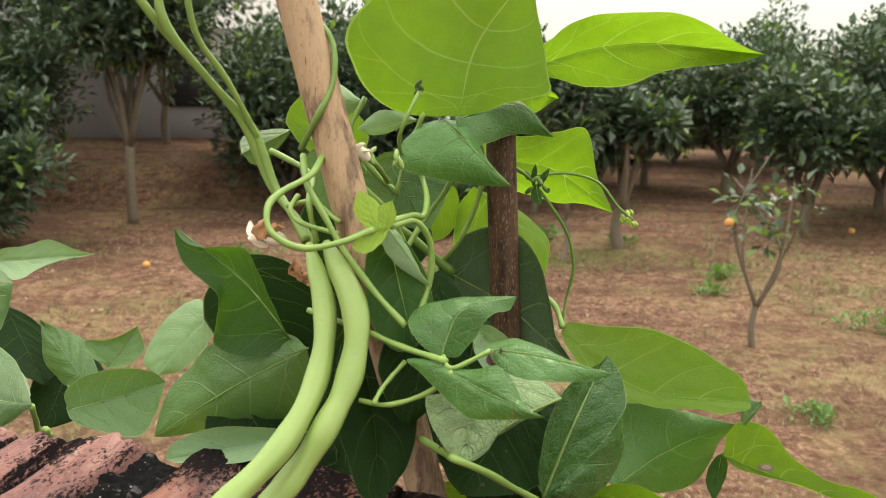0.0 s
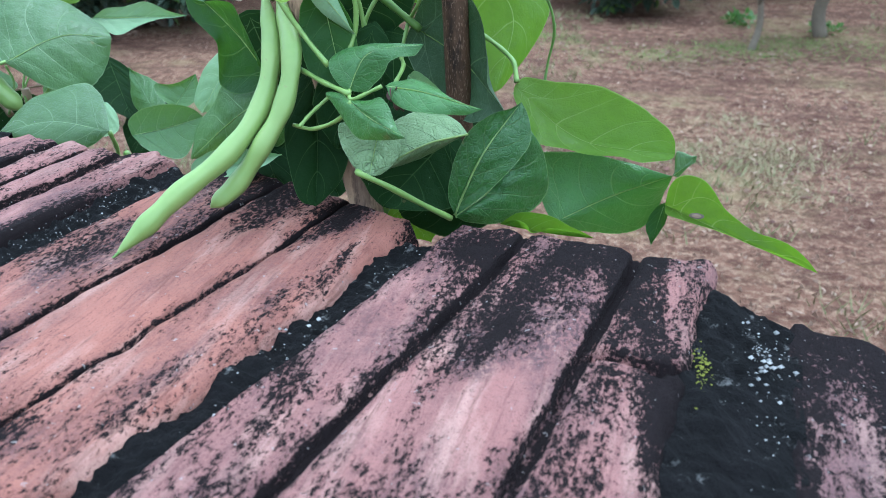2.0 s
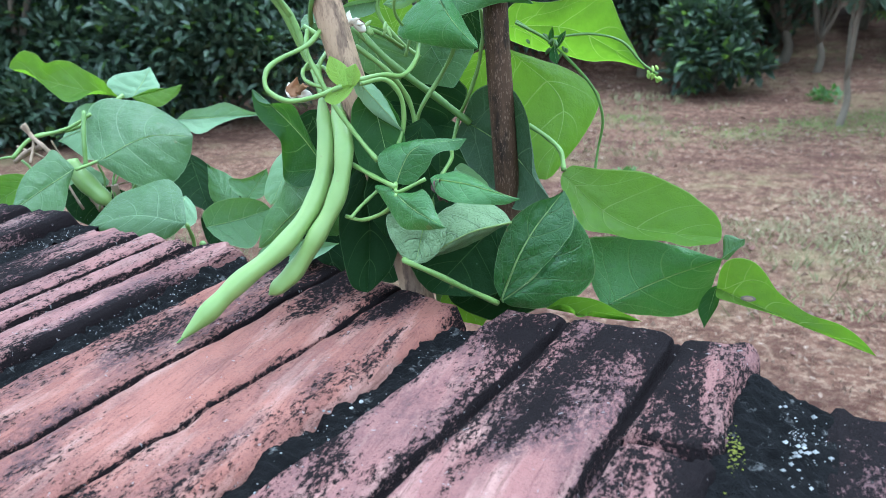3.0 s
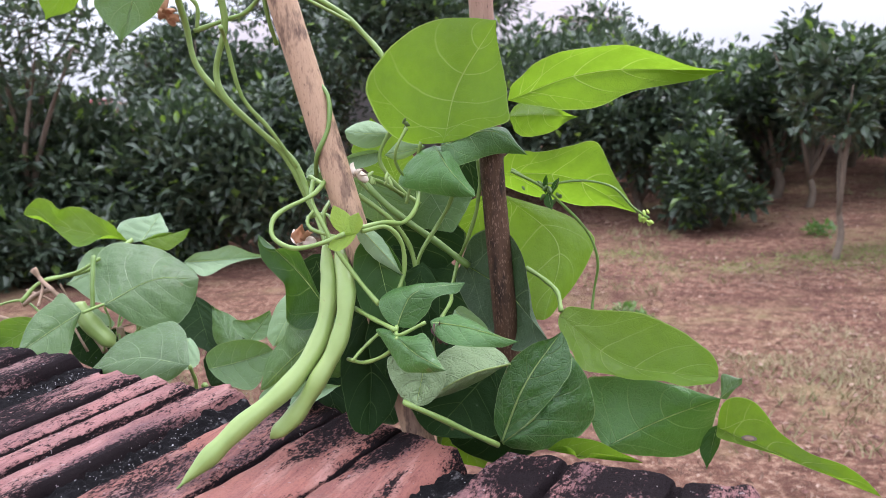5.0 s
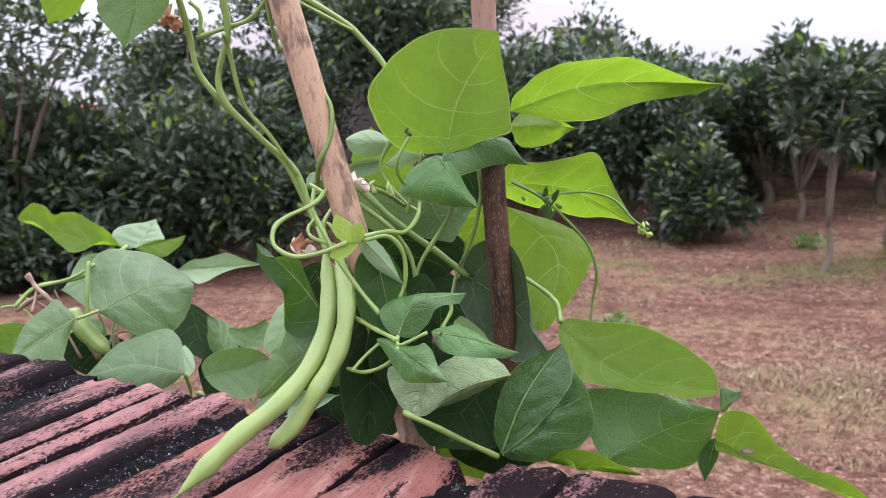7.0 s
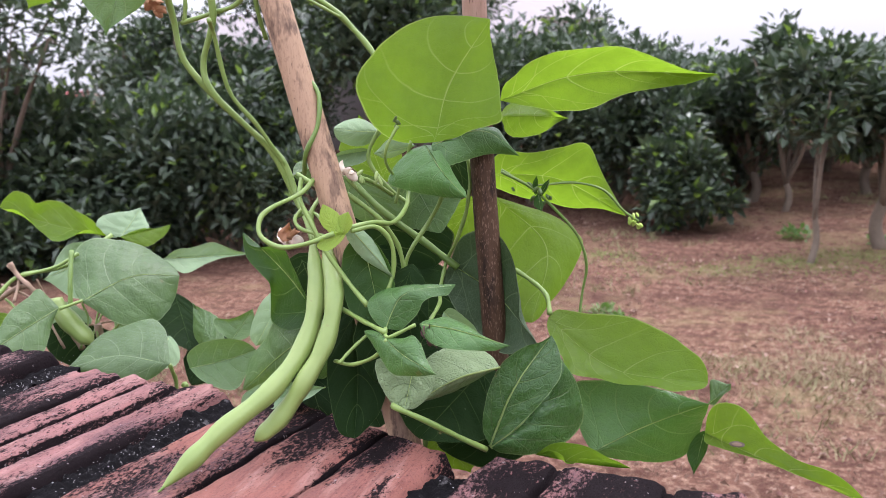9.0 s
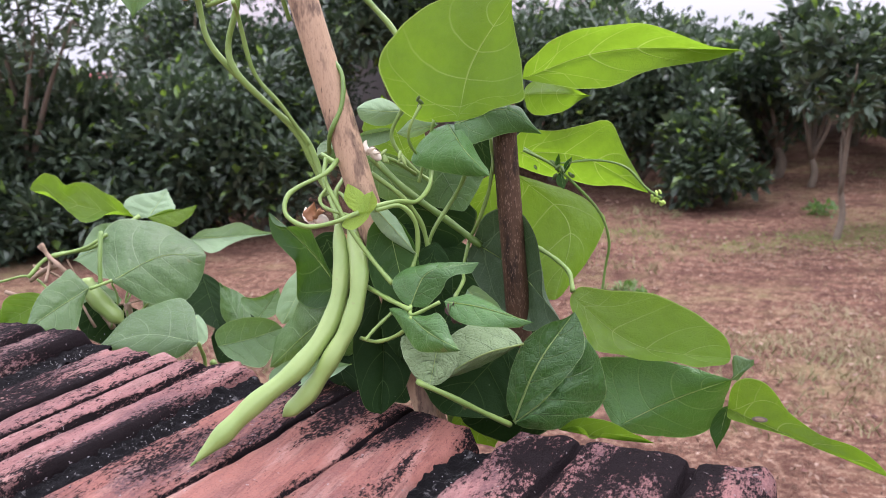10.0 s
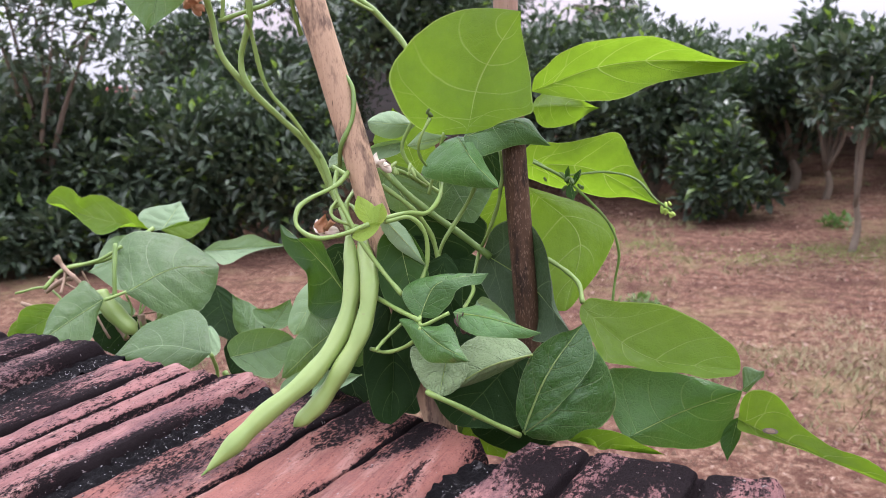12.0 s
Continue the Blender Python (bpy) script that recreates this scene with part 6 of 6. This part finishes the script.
tree((-4.85, 4.25), 0.75, 0.55, 0.02, 44, clumps=46, label="low dense citrus bush in deep shade")
tree((-4.15, 4.75), 0.62, 0.50, 0.02, 45, clumps=40, label="low dense citrus bush in deep shade")
tree((-5.6, 6.3), 0.95, 0.95, 0.1, 10)
tree((-4.3, 7.0), 1.9, 0.9, 0.35, 11)
tree((-3.7, 9.8), 3.2, 1.3, 0.9, 12)
tree((-1.0, 10.5), 1.48, 1.1, 0.4, 13)
tree((0.9, 10.2), 1.40, 0.90, 0.62, 14)
tree((1.75, 9.6), 1.45, 0.80, 0.55, 15)
tree((2.5, 9.0), 1.62, 0.85, 0.55, 16)
tree((2.65, 7.1), 1.45, 0.65, 0.45, 17)
tree((3.7, 8.2), 1.85, 0.85, 0.45, 18)
tree((4.4, 6.8), 2.10, 1.0, 0.4, 19)
tree((3.4, 11.0), 1.80, 1.0, 0.45, 20)
tree((4.9, 10.0), 2.30, 1.2, 0.45, 21)
tree((1.6, 12.5), 1.30, 1.1, 0.6, 22)
tree((-6.8, 5.3), 1.45, 1.0, 0.1, 23)
tree((-5.0, 4.55), 2.35, 0.75, 1.05, 24, clumps=20, per=62, stems=3, trunk=0.045, lean=(0.35, 0.0), label="sparse citrus tree with bare forked limbs")
tree((-3.5, 8.3), 3.0, 1.25, 0.9, 41, clumps=70)
tree((-6.1, 8.2), 2.05, 0.85, 0.1, 27)
tree((-1.9, 9.0), 1.68, 1.0, 0.1, 29)
tree((-0.3, 9.2), 1.42, 0.9, 0.15, 31)
tree((0.5, 11.6), 1.42, 1.1, 0.2, 32)
tree((2.6, 12.0), 1.80, 1.1, 0.2, 33)
tree((3.9, 12.8), 2.20, 1.2, 0.2, 34)
tree((5.6, 8.3), 2.30, 1.1, 0.3, 35)
tree((1.15, 8.6), 1.36, 0.7, 0.55, 36, clumps=44)
tree((0.1, 13.0), 1.30, 1.2, 0.4, 25)
tree((-4.9, 9.6), 2.9, 1.3, 1.25, 26)
for k in range(16):
    far_x, far_y = -17 + k * 2.3, 15.5 + 3.0 * (k % 3)
    tree((far_x, far_y), (2.0 if far_x < -4 else 1.15) + 0.1 * (k % 4), 1.7, 0.05, 70 + k, clumps=40, per=80, leaf_len=0.22, label="dark orchard tree far behind the rows")
tree((1.26, 3.85), 1.02, 0.26, 0.42, 30, clumps=14, per=9, stems=2, trunk=0.016, leaf_len=0.075, young=0.25, label="young citrus sapling with few leaves and one orange", name="citrus_sapling")


def fruit(at, r, label):
    bm = blob((r, r, r * 0.94), 14, 10)
    for v in bm.verts:
        v.co += Vector(at)
    me = bpy.data.meshes.new("orange")
    bm.to_mesh(me)
    bm.free()
    me.materials.append(ORANGE)
    tagged(new("orange", me), label, "orange", group="oranges")


fruit((1.10, 3.83, 0.585), 0.022, "ripe orange hanging on the young sapling")


fruit((3.0, 7.05, rise(3.0, 7.05) + 0.022), 0.026, "fallen orange lying on the red soil")
fruit((-2.05, 5.0, rise(-2.05, 5.0) + 0.018), 0.022, "fallen orange lying on the red soil")


def far_house(name, at, size, wall_h, roof_h, turn, wall_mat, roof_mat, label):
    root = thing(name, at, label, "house")
    w, d = size
    spin = Matrix.Translation(at) @ Euler((0, 0, radians(turn))).to_matrix().to_4x4()
    bm = bmesh.new()
    bmesh.ops.create_cube(bm, size=1.0, matrix=spin @ Matrix.Translation((0, 0, wall_h / 2)) @ Matrix.Diagonal((w, d, wall_h, 1)))
    part("wall", bm, wall_mat, root)
    v = [(-w * 0.55, -d * 0.6, wall_h), (w * 0.55, -d * 0.6, wall_h), (w * 0.55, d * 0.6, wall_h), (-w * 0.55, d * 0.6, wall_h), (-w * 0.55, 0, wall_h + roof_h), (w * 0.55, 0, wall_h + roof_h)]
    part_mesh("roof", mesh_of("roof", [spin @ Vector(q) for q in v], [(0, 1, 5, 4), (2, 3, 4, 5), (0, 4, 3), (1, 2, 5), (0, 3, 2, 1)], roof_mat, smooth=False), root)
    for k in (-0.25, 0.25):
        bm = bmesh.new()
        bmesh.ops.create_cube(bm, size=1.0, matrix=spin @ Matrix.Translation((w * k, -d / 2 - 0.01, wall_h * 0.55)) @ Matrix.Diagonal((w * 0.14, 0.06, wall_h * 0.35, 1)))
        part("window", bm, GLASS_DARK, root)


far_house("house", (-5.3, 11.6, 0.15), (4.6, 2.6), 1.55, 0.55, 22, PLASTER, ROOF, "pale plastered house behind the orchard")
far_house("house", (-6.9, 27.0, 0.1), (6.0, 2.6), 2.75, 0.95, 76, PLASTER, ROOF, "far house with a grey pitched roof")
far_house("shed", (-6.95, 7.55, 0.0), (0.34, 0.4), 1.08, 0.18, 35, RED_PAINT, RED_PAINT, "small red shed among the trees")


# ---- ground cover ----
def ground_cover():
    rnd = random.Random(11)
    verts, faces = [], []
    for _ in range(18000):
        y = 1.2 + 8.5 * rnd.random() ** 1.3
        x = rnd.uniform(-0.75, 0.62) * (y + 0.6)
        if noise.noise(Vector((x * 1.1, y * 1.1, 5.0))) < rnd.uniform(-0.35, 0.25):
            continue
        z = rise(x, y) + 0.012
        a, r = rnd.uniform(0, 6.28), (0.005 + 0.024 * rnd.random() ** 3) * min(1.0, 0.25 + y * 0.16)
        lift = rnd.uniform(0.0, 0.02)
        k = len(verts)
        ca, sa = math.cos(a) * r, math.sin(a) * r
        verts += [(x - ca, y - sa, z), (x - sa * 0.45, y + ca * 0.3, z + lift), (x + ca, y + sa, z + 0.004), (x + sa * 0.45, y - ca * 0.3, z + lift * 0.6)]
        faces += [(k, k + 1, k + 2), (k, k + 2, k + 3)]
    tagged(new("leaf_litter", mesh_of("leaf_litter", verts, faces, LITTER, smooth=False)), "dry fallen leaves scattered over red soil", "leaf litter", kind="stuff")
    verts, faces = [], []
    for _ in range(2600):
        y = 1.4 + 7.5 * rnd.random()
        x = rnd.uniform(-0.75, 0.65) * (y + 0.6)
        if noise.noise(Vector((x * 0.8, y * 0.8, 1.0))) < 0.12 + rnd.uniform(-0.1, 0.15):
            continue
        z = rise(x, y)
        for _ in range(9):
            a, h = rnd.uniform(0, 6.28), rnd.uniform(0.02, 0.07)
            px, py = x + rnd.gauss(0, 0.03), y + rnd.gauss(0, 0.03)
            k = len(verts)
            verts += [(px - 0.0025, py, z), (px + 0.0025, py, z), (px + math.cos(a) * h * 0.8, py + math.sin(a) * h * 0.8, z + h)]
            faces.append((k, k + 1, k + 2))
    clods, sides = [], []
    for _ in range(7000):
        y = 1.6 + 5.5 * rnd.random() ** 1.3
        x = rnd.uniform(-0.6, 0.6) * (y + 0.6) + 0.25
        if noise.noise(Vector((x * 1.6, y * 2.6, 9.0))) < rnd.uniform(0.0, 0.45):
            continue
        r = 0.003 + 0.014 * rnd.random() ** 4
        z, k = rise(x, y) + 0.006, len(clods)
        for dx, dy, dz in ((1, 0, 0), (0, 1, 0), (-1, 0, 0), (0, -1, 0), (0, 0, 0.8)):
            clods.append((x + dx * r * rnd.uniform(0.6, 1.5), y + dy * r * rnd.uniform(0.6, 1.4), z + dz * r))
        sides += [(k, k + 1, k + 4), (k + 1, k + 2, k + 4), (k + 2, k + 3, k + 4), (k + 3, k, k + 4)]
    tagged(new("soil_clods", mesh_of("soil_clods", clods, sides, CLOD, smooth=False)), "crumbs and clods of dry red soil", "soil", kind="stuff")
    tagged(new("grass", mesh_of("grass", verts, faces, GRASS, smooth=False)), "short dry and green grass tufts on soil", "grass", kind="stuff")


ground_cover()


def patch(name, spots, material, tall, label):
    """Loose tufts of thin blades round the given spots."""
    rnd = random.Random(len(spots) * 7)
    verts, faces = [], []
    for cx, cy, spread_m, count in spots:
        for _ in range(count):
            x, y = cx + rnd.gauss(0, spread_m), cy + rnd.gauss(0, spread_m * 0.7)
            a, h = rnd.uniform(0, 6.28), tall * rnd.uniform(0.3, 1.0)
            z = rise(x, y)
            k = len(verts)
            thin = rnd.uniform(0.0008, 0.0020)
            verts += [(x - thin, y, z), (x + thin, y, z), (x + math.cos(a) * h, y + math.sin(a) * h, z + h * rnd.uniform(0.3, 1.0))]
            faces.append((k, k + 1, k + 2))
    tagged(new(name, mesh_of(name, verts, faces, material, smooth=False)), label, "grass", kind="stuff")


patch("grass", [(0.55, 5.5, 0.25, 900), (1.0, 5.8, 0.35, 1100), (2.1, 5.0, 0.4, 1200), (1.6, 5.4, 0.3, 700), (-0.5, 5.3, 0.25, 250), (2.6, 5.8, 0.4, 700), (0.38, 5.62, 0.13, 420), (0.78, 5.87, 0.13, 420), (-0.01, 5.30, 0.13, 420), (-0.75, 5.62, 0.13, 420)], TURF, 0.035, "short green grass patches on red soil")
patch("straw", [(1.15, 3.1, 0.16, 360), (0.9, 3.6, 0.25, 300), (1.6, 3.4, 0.26, 400), (0.62, 3.5, 0.10, 420), (0.60, 3.1, 0.10, 220), (0.42, 2.8, 0.12, 90), (1.0, 4.4, 0.35, 260), (2.2, 4.0, 0.3, 300), (0.50, 3.66, 0.11, 420), (0.41, 3.97, 0.11, 420), (0.53, 3.26, 0.11, 420), (0.43, 3.47, 0.11, 420), (0.15, 3.52, 0.11, 420)], STRAW, 0.042, "pale dry straw lying on red soil")


def weed(at, size, seed):
    rnd = random.Random(seed)
    b = Vector((at[0], at[1], rise(*at)))
    root = thing("weed", tuple(b), "small green weed growing in red soil", "weed", group="weeds in the orchard")
    v, f = leaf_cloud([(b + Vector((rnd.gauss(0, size * 0.5), rnd.gauss(0, size * 0.5), size * 0.22)), size * 0.36) for _ in range(6)], 16, size * 0.42, rnd, up=0.5)
    part_mesh("foliage", mesh_of("foliage", v, f, WEED, smooth=False), root)


for k, (wx, wy, ws) in enumerate(((1.0, 6.2, 0.12), (1.5, 5.2, 0.12), (2.0, 4.2, 0.14), (1.2, 3.0, 0.10), (-1.5, 5.4, 0.12), (0.5, 6.4, 0.14), (1.3, 4.8, 0.10), (-0.56, 4.19, 0.09), (-0.46, 4.06, 0.09))):
    weed((wx, wy), ws, 60 + k)
